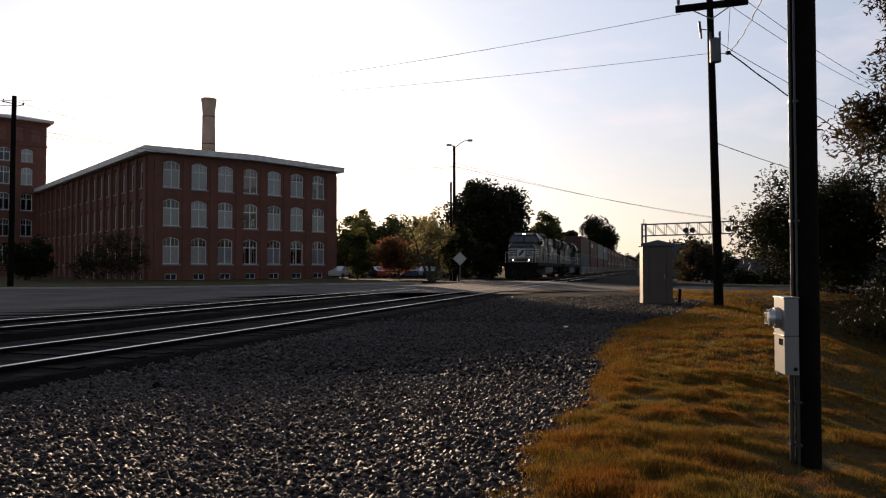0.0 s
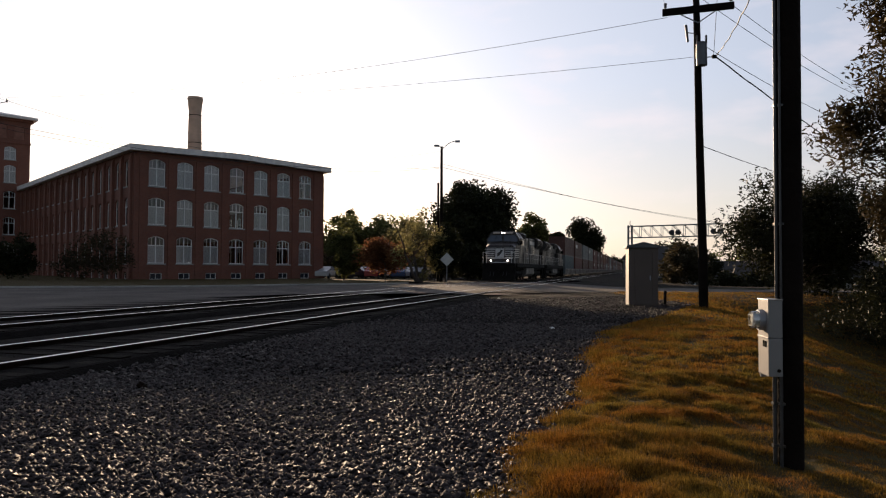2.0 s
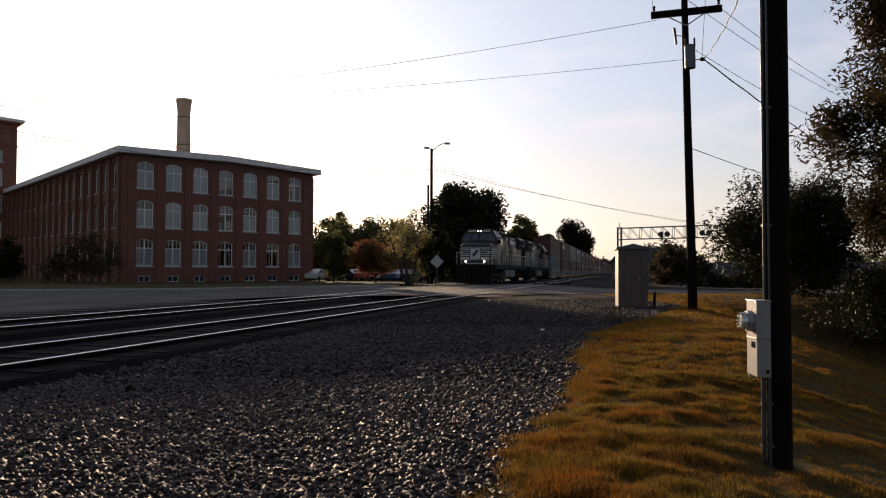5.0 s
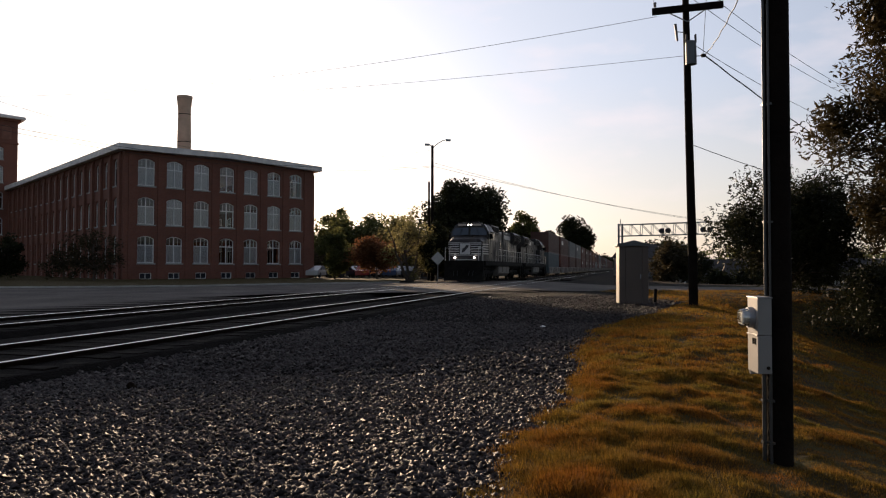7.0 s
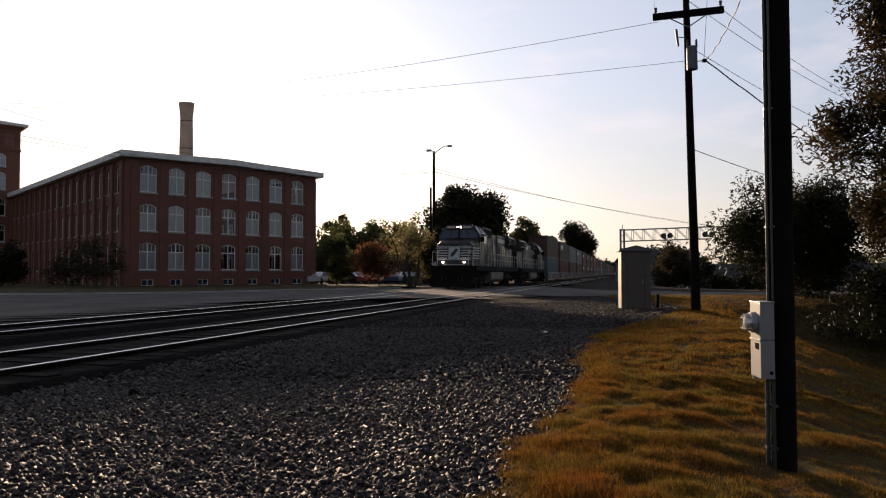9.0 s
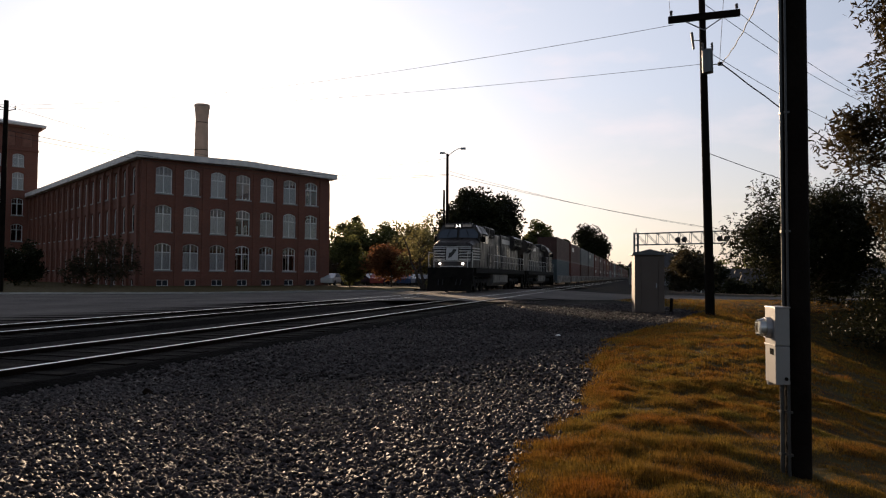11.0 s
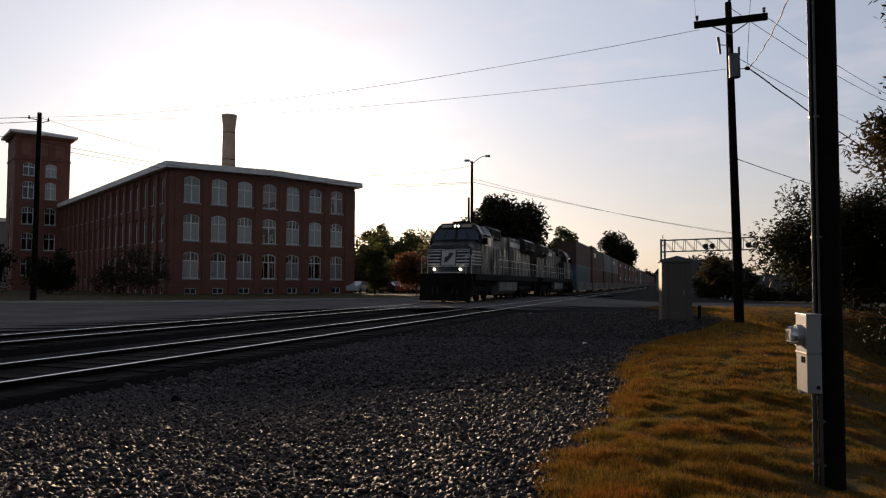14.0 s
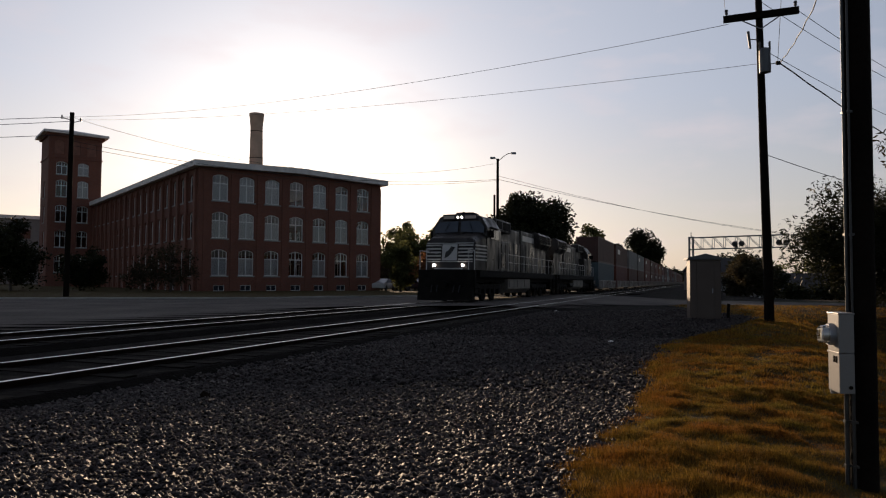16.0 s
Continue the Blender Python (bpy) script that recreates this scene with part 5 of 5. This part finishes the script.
house(43, 104, 13, 8, 2.9, -8, M["siding"], "low single-storey house with a grey roof and white porch posts", True)
house(58, 108, 11, 8, 3.0, -12, M["white"], "small white house with a shingled roof", True)
house(42, 130, 12, 9, 3.4, 12, M["siding"], "grey house with a pitched roof among trees", False)
house(80, 125, 12, 9, 3.2, 5, M["white"], "white house far behind the trees", False)

# ---- parked cars in the mill yard

def car(x, y, rz, mat, label):
    r = new("car")
    r.matrix_basis = pose(x, y, float(ground_z(x, y)) + 0.05, 0, 0, rz)
    tagged(r, label, "car", "parked cars")
    bm = bmesh.new()
    prism(bm, [(-2.2, 0.3), (2.2, 0.3), (2.25, 0.62), (2.1, 0.85), (1.2, 0.95), (0.55, 1.42), (-0.9, 1.45), (-1.7, 0.98), (-2.2, 0.9)], -0.85, 0.85)
    bmesh.ops.bevel(bm, geom=list(bm.edges), offset=0.06, segments=2, affect="EDGES")
    part("body", bm, mat, r)
    for sy in (-1, 1):
        bm = bmesh.new()
        prism(bm, [(-1.45, 0.98), (0.95, 0.98), (0.5, 1.36), (-0.85, 1.38)], sy * 0.86 - 0.01, sy * 0.86 + 0.01)
        part("side_window", bm, M["glass_dark"], r)
        for xx in (-1.35, 1.4):
            bm = bmesh.new()
            tube(bm, (xx, sy * 0.68, 0.32), (xx, sy * 0.88, 0.32), 0.32, 0.32, 18)
            part("wheel", bm, M["rubber"], r)
    bm = bmesh.new()
    bx(bm, 0.6, 1.2, -0.7, 0.7, 0.98, 1.36)
    for v in bm.verts:
        if v.co.z > 1.2:
            v.co.x -= 0.35
    part("windscreen", bm, M["glass_dark"], r)


cols = ["silver", "white", "dark", "silver", "red", "white", "blue", "silver", "dark"]
for i, c in enumerate(cols):
    u = i / (len(cols) - 1)
    car(-12.6 + 11.6 * u, 90 + 5 * (i % 2) + 2 * u, 78 + 14 * math.sin(i * 2.3), M["car_" + c], c.replace("dark", "dark grey") + " parked car in the mill yard")

# litter on the gravel
for x, y, rz in ((2.9, 30.6, 20), (2.6, 15.6, -12), (9.9, 33.6, 40)):
    lt = new("litter")
    lt.matrix_basis = pose(x, y, float(max(road_z(x, y) if y > 36 else ground_z(x, y), 0)) + 0.03, 0, 0, rz)
    tagged(lt, "crumpled scrap of white paper on the gravel", "litter", "litter")
    bm = bmesh.new()
    bmesh.ops.create_icosphere(bm, subdivisions=2, radius=0.07)
    for v in bm.verts:
        v.co *= 0.6 + 0.8 * (0.5 + noise.noise(v.co * 14))
        v.co.z *= 0.45
    part("paper", bm, M["white"], lt)

rock = new("rock")
rock.matrix_basis = pose(-2.9, 7.5, float(ground_z(-2.9, 7.5)) + 0.05, 0, 0, 20)
tagged(rock, "dark rough lump of slag lying on the gravel", "rock")
bm = bmesh.new()
bmesh.ops.create_icosphere(bm, subdivisions=3, radius=0.06)
for v in bm.verts:
    v.co *= 0.8 + 0.5 * noise.noise(v.co * 18)
    v.co.z *= 0.9
part("stone", bm, M["rust"], rock)

# ---- trees: tapered trunk and limbs, crowns of many separate leaves

def leaf_cloud(rng, clumps, radii, n, size, slim, spread):
    """n leaves in clumps: the corners of quads, folded lightly along their length."""
    k = rng.integers(0, len(clumps), n)
    v = rng.normal(size=(n, 3))
    v /= np.linalg.norm(v, axis=1)[:, None]
    c = clumps[k] + v * (radii[k] * rng.random(n) ** spread)[:, None]
    d = rng.normal(size=(n, 3)) * (1, 1, 0.7) + (0, 0, -0.25)
    d /= np.linalg.norm(d, axis=1)[:, None]
    w = np.cross(d, rng.normal(size=(n, 3)))
    w /= np.linalg.norm(w, axis=1)[:, None] + 1e-9
    s = size * (0.6 + 0.8 * rng.random(n))[:, None]
    a, b = c - d * s, c + d * s
    verts = np.stack([a, c + w * s * slim, b, c - w * s * slim], 1).reshape(-1, 3)
    return verts, np.arange(4 * n).reshape(-1, 4)


def tree(x, y, height, width, crown_from, leaf, label, seed, n=9000, size=0.22, slim=0.4, clumps=46, lean=(0, 0), top=0.5, ragged=0.35, trunks=1, category="tree", tr=None, spread=0.6):
    rng = np.random.default_rng(seed)
    root = new("tree" if category == "tree" else "shrub")
    z0 = float(ground_z(x, y)) - 0.05
    root.location = (x, y, z0)
    tagged(root, label, category)
    R = width / 2
    mid = (crown_from + height) / 2
    hh = (height - crown_from) / 2
    v = rng.normal(size=(clumps, 3))
    v /= np.linalg.norm(v, axis=1)[:, None]
    rr = rng.random(clumps) ** 0.4
    cc = v * rr[:, None]
    taper = np.where(cc[:, 2] > 0, 1 - top * cc[:, 2] ** 2 * 0.6, 1)
    cc = np.stack([cc[:, 0] * R * 0.85 * taper + lean[0], cc[:, 1] * R * 0.85 * taper + lean[1], mid + cc[:, 2] * hh * 0.88], 1)
    cc += rng.normal(size=cc.shape) * ragged * R * 0.18
    rad = R * (0.2 + 0.22 * rng.random(clumps))
    bm = bmesh.new()
    r0 = tr or max(0.06, height * 0.022)
    tops = []
    for t in range(trunks):
        off = Vector((rng.normal() * 0.25, rng.normal() * 0.25, 0)) if trunks > 1 else Vector()
        p = Vector((off.x * 0.4, off.y * 0.4, -0.2))
        hgt = crown_from + (height - crown_from) * 0.7
        for i in range(6):
            u0, u1 = i / 6, (i + 1) / 6
            q = Vector((off.x * (1 + u1 * 4) + lean[0] * u1 + rng.normal() * 0.05, off.y * (1 + u1 * 4) + lean[1] * u1 + rng.normal() * 0.05, hgt * u1))
            tube(bm, p, q, r0 * (1 - 0.8 * u0), r0 * (1 - 0.8 * u1), 10, False)
            p = q
            tops.append((q, r0 * (1 - 0.8 * u1)))
    part("trunk", bm, M["bark"], root, smooth=True)
    bm = bmesh.new()
    for i in rng.permutation(clumps)[: min(26, clumps)]:
        c = Vector(cc[i])
        lo = [t for t in tops if t[0].z < c.z] or tops[:1]
        q, r = lo[int(rng.integers(max(0, len(lo) - 3), len(lo)))]
        m = q.lerp(c, 0.5) + Vector((0, 0, 0.12 * (c - q).length))
        tube(bm, q, m, r * 0.55, r * 0.35, 6, False)
        tube(bm, m, c, r * 0.35, r * 0.1, 6, False)
    part("limb", bm, M["bark"], root, smooth=True)
    vs, fs = leaf_cloud(rng, cc, rad, n, size, slim, spread)
    cr = part("crown", raw("crown", vs, fs, M[leaf]), None, root)
    cr["kind"] = "stuff"
    return root


# nearby trees on the right
tree(17.2, 22.2, 16.0, 7.2, 1.6, "leaf_autumn", "large willow oak with slender bronze-green leaves", 11, 140000, 0.12, 0.28, 230, ragged=1.0, top=0.15, tr=0.22, spread=0.55)
tree(17.4, 34.2, 4.8, 6.0, 1.3, "leaf_backlit", "spreading dark oak with drooping branches by the road", 12, 42000, 0.11, 0.3, 90, ragged=1.3)
tree(21.5, 30.5, 8.2, 6.8, 0.8, "leaf_backlit", "dark broad tree behind the grass bank", 13, 22000, 0.1, 0.3, 60, ragged=0.7)
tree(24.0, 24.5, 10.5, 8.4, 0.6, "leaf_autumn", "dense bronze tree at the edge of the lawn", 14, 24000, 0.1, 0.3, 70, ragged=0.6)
tree(13.5, 17.0, 2.6, 3.6, 0.0, "leaf_backlit", "low dark shrub in the hollow under the trees", 15, 14000, 0.07, 0.3, 40, category="shrub")
tree(17.5, 17.5, 3.2, 4.6, 0.0, "leaf_backlit", "low dark shrub in the hollow under the trees", 16, 16000, 0.07, 0.3, 44, category="shrub")
tree(17.0, 27.2, 2.7, 4.6, 0.0, "leaf_backlit", "low dark shrub in the hollow under the trees", 17, 12000, 0.08, 0.3, 40, category="shrub")
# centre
tree(5.7, 95, 13.0, 12.6, 0.2, "leaf_backlit", "large dense tree beside the railway, its leaves coloured dark as if backlit", 21, 52000, 0.22, 0.5, 180, top=0.7, ragged=0.3)
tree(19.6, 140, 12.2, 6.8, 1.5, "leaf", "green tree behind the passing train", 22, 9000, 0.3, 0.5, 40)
tree(26.5, 158, 11.0, 7, 1.5, "leaf_backlit", "dark tree behind the container cars", 29, 8000, 0.34, 0.5, 40)
tree(69.0, 330, 24.5, 19.0, 4.5, "leaf_backlit", "tall round-crowned tree far along the railway", 23, 18000, 0.5, 0.5, 46, ragged=0.5)
tree(90, 420, 21, 17, 2, "leaf_backlit", "dark tree far along the railway", 24, 9000, 0.45, 0.5, 40)
tree(81, 285, 8.0, 9, 0.0, "leaf_backlit", "dark bushy tree beside the far track", 26, 7000, 0.4, 0.5, 40)
tree(99, 345, 9.0, 11, 0.0, "leaf_backlit", "dark bushy tree beside the far track", 27, 7000, 0.45, 0.5, 40)
tree(59.5, 205, 3.2, 7, 0.0, "leaf_backlit", "low dark shrub along the railway", 28, 6000, 0.3, 0.5, 40, category="shrub")
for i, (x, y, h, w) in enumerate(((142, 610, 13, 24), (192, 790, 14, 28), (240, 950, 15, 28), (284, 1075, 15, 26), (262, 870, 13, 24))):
    tree(x, y, h, w, 0.0, "leaf_backlit", "dark tree at the vanishing end of the railway", 200 + i, 4000, 0.9, 0.5, 36)
tree(104, 470, 17, 17, 2, "leaf_backlit", "low dark tree at the end of the view", 25, 7000, 0.45, 0.5, 36)
# between mill and train
tree(-17.5, 152, 14.6, 6.8, 3.0, "leaf", "round-topped tree behind the mill yard", 31, 6000, 0.27, 0.5, 34)
tree(-15.5, 130, 9.6, 12, 0.5, "leaf", "hazy green tree behind the parking lot", 32, 9000, 0.3, 0.5, 46)
tree(-9.5, 135, 10.8, 13, 0.5, "leaf", "hazy green tree behind the parking lot", 33, 9000, 0.3, 0.5, 46)
tree(-4.0, 128, 10.2, 11, 0.5, "leaf_hazed", "green tree behind the parking lot, its leaves paled for haze", 34, 8000, 0.3, 0.5, 44)
tree(-9.2, 79, 5.4, 4.2, 0.3, "leaf", "dense green young tree at the mill yard edge", 35, 9000, 0.16, 0.45, 50)
tree(-4.6, 77, 4.4, 6.2, 1.0, "leaf_red", "low spreading tree with reddish leaves", 36, 9000, 0.15, 0.45, 56, top=0.9)
tree(-0.9, 69.5, 7.3, 5.2, 0.3, "leaf_hazed", "tall pale shrub with airy sunlit twigs", 37, 5000, 0.14, 0.35, 50, ragged=1.0, trunks=3)
tree(1.5, 70.0, 5.8, 3.4, 0.1, "leaf_backlit", "dark shrub at the foot of the street lamp", 38, 12000, 0.13, 0.45, 44)
tree(4.5, 84, 4.2, 5.0, 0.1, "leaf_backlit", "dark hedge growth by the track", 39, 7000, 0.2, 0.45, 44)
for i, (x, y, h, w) in enumerate(((-17, 117, 3.6, 7), (-12, 120, 4.2, 8), (-6.5, 118, 3.8, 8), (-1.5, 116, 4.0, 7), (2.5, 108, 3.4, 6))):
    tree(x, y, h, w, 0.0, "leaf_thin", "dull hedge growth behind the parked cars", 140 + i, 7000, 0.22, 0.5, 44, category="shrub")
# at the mill
tree(-29.2, 66.5, 5.0, 4.4, 0.5, "leaf_thin", "small dark tree in front of the mill corner", 41, 3000, 0.13, 0.4, 44, ragged=0.9)
tree(-33.0, 69.0, 3.2, 4.0, 0.2, "leaf_thin", "low shrub against the mill wall", 42, 1800, 0.13, 0.4, 36, ragged=0.9)
tree(-45.5, 68, 6.8, 7.0, 0.6, "leaf_backlit", "dark rounded tree in front of the tower", 43, 10000, 0.18, 0.45, 56)
tree(-52.0, 72, 7.4, 8.0, 0.6, "leaf_backlit", "dark rounded tree at the mill's far end", 44, 10000, 0.18, 0.45, 56)
tree(-40.5, 72, 4.6, 5.0, 0.4, "leaf_backlit", "small dark tree on the mill lawn", 45, 6000, 0.16, 0.45, 40)
tree(-58.0, 66, 7.0, 8.0, 0.6, "leaf_backlit", "dark tree at the end of the mill lawn", 46, 8000, 0.2, 0.45, 50)
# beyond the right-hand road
for i, (x, y, h, w, lf) in enumerate(((25.0, 72, 4.1, 4.8, "leaf_thin"), (26.5, 76, 4.4, 5.5, "leaf_backlit"), (30.5, 82, 4.6, 5.5, "leaf_backlit"), (36, 88, 3.2, 5, "leaf_backlit"), (34.5, 66, 2.2, 5, "leaf_backlit"), (40, 64, 1.8, 5, "leaf_backlit"), (47, 62, 2.0, 6, "leaf"), (54, 60, 2.6, 6, "leaf_backlit"), (29, 62, 1.6, 5, "leaf_backlit"), (36, 55, 1.5, 6, "leaf_backlit"), (43, 56, 1.7, 6, "leaf_backlit"), (50, 55, 1.8, 6, "leaf_backlit"))):
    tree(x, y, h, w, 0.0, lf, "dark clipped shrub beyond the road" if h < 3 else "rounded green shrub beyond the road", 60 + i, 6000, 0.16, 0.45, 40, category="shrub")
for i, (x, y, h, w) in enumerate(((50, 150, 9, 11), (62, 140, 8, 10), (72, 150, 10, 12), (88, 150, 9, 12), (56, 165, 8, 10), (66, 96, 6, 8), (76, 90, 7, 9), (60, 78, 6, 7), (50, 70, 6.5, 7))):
    tree(x, y, h, w, 0.6, "leaf_backlit", "dark tree among the houses", 80 + i, 5000, 0.26, 0.5, 36)
rngw = np.random.default_rng(5)
cw = np.stack([np.linspace(-420, 620, 520) + rngw.normal(size=520) * 3, 430 + rngw.normal(size=520) * 25, 3 + 8 * rngw.random(520)], 1)
keep = (np.abs(cw[:, 0] - (cw[:, 1] * 0.283 - 12)) > 14)
vs, fs = leaf_cloud(rngw, cw[keep], np.full(keep.sum(), 5.5), 26000, 1.0, 0.6, 0.6)
woods = part("far_woods", raw("far_woods", vs, fs, M["leaf"]), None)
tagged(woods, "distant hazy belt of trees along the horizon", "woods", kind="stuff")

# ---- loose ballast stones
rng = np.random.default_rng(7)
oct_v = np.array([(1, 0, 0), (-1, 0, 0), (0, 1, 0), (0, -1, 0), (0, 0, 1), (0.3, 0.3, -1)], dtype=float)
oct_f = np.array([(0, 2, 4), (2, 1, 4), (1, 3, 4), (3, 0, 4), (1, 2, 5), (3, 1, 5)])


def grass_edge(y):
    ys = [g[1] for g in GRASS[:12]]
    xs = [g[0] for g in GRASS[:12]]
    return np.interp(y, ys, xs)


# hummocks at two sizes, sampled from a fine grid
BX, BY = np.arange(-2, 30, 0.1), np.arange(0, 41, 0.1)
BUMP = [np.array([[noise.noise(Vector((a * f, b * f, f))) + 0.5 * noise.noise(Vector((a * f * 2.3, b * f * 2.3, 7 + f))) for a in BX] for b in BY]) for f in (1.1, 4.3)]


def bumps(k, x, y):
    u = np.clip((np.asarray(x) + 2) / 0.1, 0, len(BX) - 1.01)
    v = np.clip(np.asarray(y) / 0.1, 0, len(BY) - 1.01)
    i, j = u.astype(int), v.astype(int)
    u, v, g = u - i, v - j, BUMP[k]
    return g[j, i] * (1 - u) * (1 - v) + g[j, i + 1] * u * (1 - v) + g[j + 1, i] * (1 - u) * v + g[j + 1, i + 1] * u * v


def ragged_edge(x, y):
    return 0.22 * bumps(0, x * 0, y * 1.3) + 0.16 * bumps(1, x * 0 + 3, y)


def stones(n, y0, y1, base_v, base_f, size, power):
    y = y0 + (y1 - y0) * rng.random(n) ** power
    half = 0.64 * np.maximum(y, 1) + 1.2
    x = -half + 2 * half * rng.random(n)
    s, d = plan(x, y)
    edge = grass_edge(y) + 0.14 * rng.normal(size=n) + 0.1 + ragged_edge(x, y)
    ok = (x < edge) & (d > 1.4) & (s < 32.5 + np.clip((d - 2) * 0.9, 0, 4.5))
    x, y = x[ok], y[ok]
    n = len(x)
    sc = size * (0.55 + 0.9 * rng.random(n) ** 1.5)
    ang = rng.random((n, 3)) * 2 * np.pi
    ca, sa = np.cos(ang), np.sin(ang)
    v = base_v[None] * (1 + 0.55 * (rng.random((n, len(base_v), 1)) - 0.5))
    v = v * np.stack([np.ones(n), 0.55 + 0.4 * rng.random(n), 0.4 + 0.35 * rng.random(n)], 1)[:, None]
    tilt = (ang[:, 1] - np.pi) * 0.18
    ct, st = np.cos(tilt)[:, None], np.sin(tilt)[:, None]
    v = np.stack([v[..., 0] * ct - v[..., 2] * st, v[..., 1], v[..., 0] * st + v[..., 2] * ct], -1)
    c0, s0 = ca[:, :1], sa[:, :1]
    v = np.stack([v[..., 0] * c0 - v[..., 1] * s0, v[..., 0] * s0 + v[..., 1] * c0, v[..., 2]], -1)
    v = v * sc[:, None, None]
    v += np.stack([x, y, ground_z(x, y) + sc * 0.9 * rng.random(n) ** 2 + 0.012], 1)[:, None]
    f = base_f[None] + (np.arange(n) * len(base_v))[:, None, None]
    return v.reshape(-1, 3), f.reshape(-1, 3)


parts_v, parts_f, off = [], [], 0
for args in ((210000, 2.0, 8.5, oct_v, oct_f, 0.0245, 0.8), (100000, 8.2, 16.5, oct_v, oct_f, 0.034, 0.75), (95000, 16.0, 38.0, oct_v, oct_f, 0.038, 0.7)):
    v, f = stones(*args)
    parts_v.append(v)
    parts_f.append(f + off)
    off += len(v)
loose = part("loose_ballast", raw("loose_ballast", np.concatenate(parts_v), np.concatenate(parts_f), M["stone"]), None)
tagged(loose, "loose angular grey ballast stones covering the ground", "gravel", kind="stuff")

# ---- grass: an uneven turf and bent blades in tufts

def turf_z(x, y):
    """The turf's height: low hummocks over the bank, thinning out towards the gravel."""
    rise = np.clip((x - grass_edge(y)) / 0.5, 0, 1)
    return ground_z(x, y) + 0.02 + rise * (0.065 + 0.03 * bumps(0, x, y) + 0.035 * bumps(1, x, y))


ty = 2.5 + 36.5 * np.linspace(0, 1, 250) ** 1.7
tu = np.linspace(0, 1, 190) ** 1.8
TX = grass_edge(ty)[:, None] + ragged_edge(grass_edge(ty), ty)[:, None] * (1 - tu[None, :]) + 0.1 + np.minimum(0.9 * ty + 4.0, 25)[:, None] * tu[None, :]
TY = np.repeat(ty[:, None], len(tu), 1)
tz_ = turf_z(TX, TY)
ti = np.arange(TX.size).reshape(TX.shape)
turf = part("turf", raw("turf", np.stack([TX, TY, tz_], -1).reshape(-1, 3), np.stack([ti[:-1, :-1], ti[:-1, 1:], ti[1:, 1:], ti[1:, :-1]], -1).reshape(-1, 4), M["soil"], True), None)
tagged(turf, "uneven sunlit turf under dry short grass", kind="structure")


def blades(n, y0, y1, height, width, power=1.0):
    y = y0 + (y1 - y0) * rng.random(n) ** power
    lo = grass_edge(y) + ragged_edge(grass_edge(y), y)
    hi = np.minimum(0.66 * np.maximum(y, 2) + 1.4, 26)
    x = lo + (hi - lo) * rng.random(n) ** 1.25
    big, small = bumps(0, x, y), bumps(1, x, y)
    inside = np.clip((x - lo) / 0.35, 0.05, 1)
    ok = (rng.random(n) < np.clip(0.75 + 0.6 * small + 0.3 * big, 0.25, 1)) & (rng.random(n) < inside)
    x, y, big, small, lo = x[ok], y[ok], big[ok], small[ok], lo[ok]
    n = len(x)
    tall = 0.55 + 0.75 * np.exp(-((x - lo) / (0.35 * y)) ** 2)
    h = height * tall * (0.45 + 0.8 * rng.random(n)) * np.clip(0.95 + 0.8 * small + 0.4 * big, 0.35, 2.0)
    a = rng.random(n) * 2 * np.pi
    lean = h * (0.25 + 0.8 * rng.random(n))
    dx, dy = np.cos(a), np.sin(a)
    z = turf_z(x, y) - 0.006
    px, py = -dy * width, dx * width
    v = np.stack([np.stack([x - px, y - py, z], 1), np.stack([x + px, y + py, z], 1), np.stack([x + dx * lean, y + dy * lean, z + h], 1)], 1)
    f = np.arange(3 * n).reshape(-1, 3)
    return v.reshape(-1, 3), f


parts_v, parts_f, off = [], [], 0
for args in ((420000, 2.6, 8.5, 0.038, 0.0022), (200000, 8.0, 17.0, 0.042, 0.0045), (90000, 16.5, 38.0, 0.05, 0.009)):
    v, f = blades(*args)
    parts_v.append(v)
    parts_f.append(f + off)
    off += len(v)
blades_ob = part("grass", raw("grass", np.concatenate(parts_v), np.concatenate(parts_f), M["grass"]), None)
tagged(blades_ob, "dry golden and green grass in uneven tufts", "grass", kind="stuff")


def motions():
    for ob, behind, dz in MOVING:
        walk(ob, [(t, track_pose(s + behind, -SPACING, dz)) for t, s in ROWS_S])


motions()
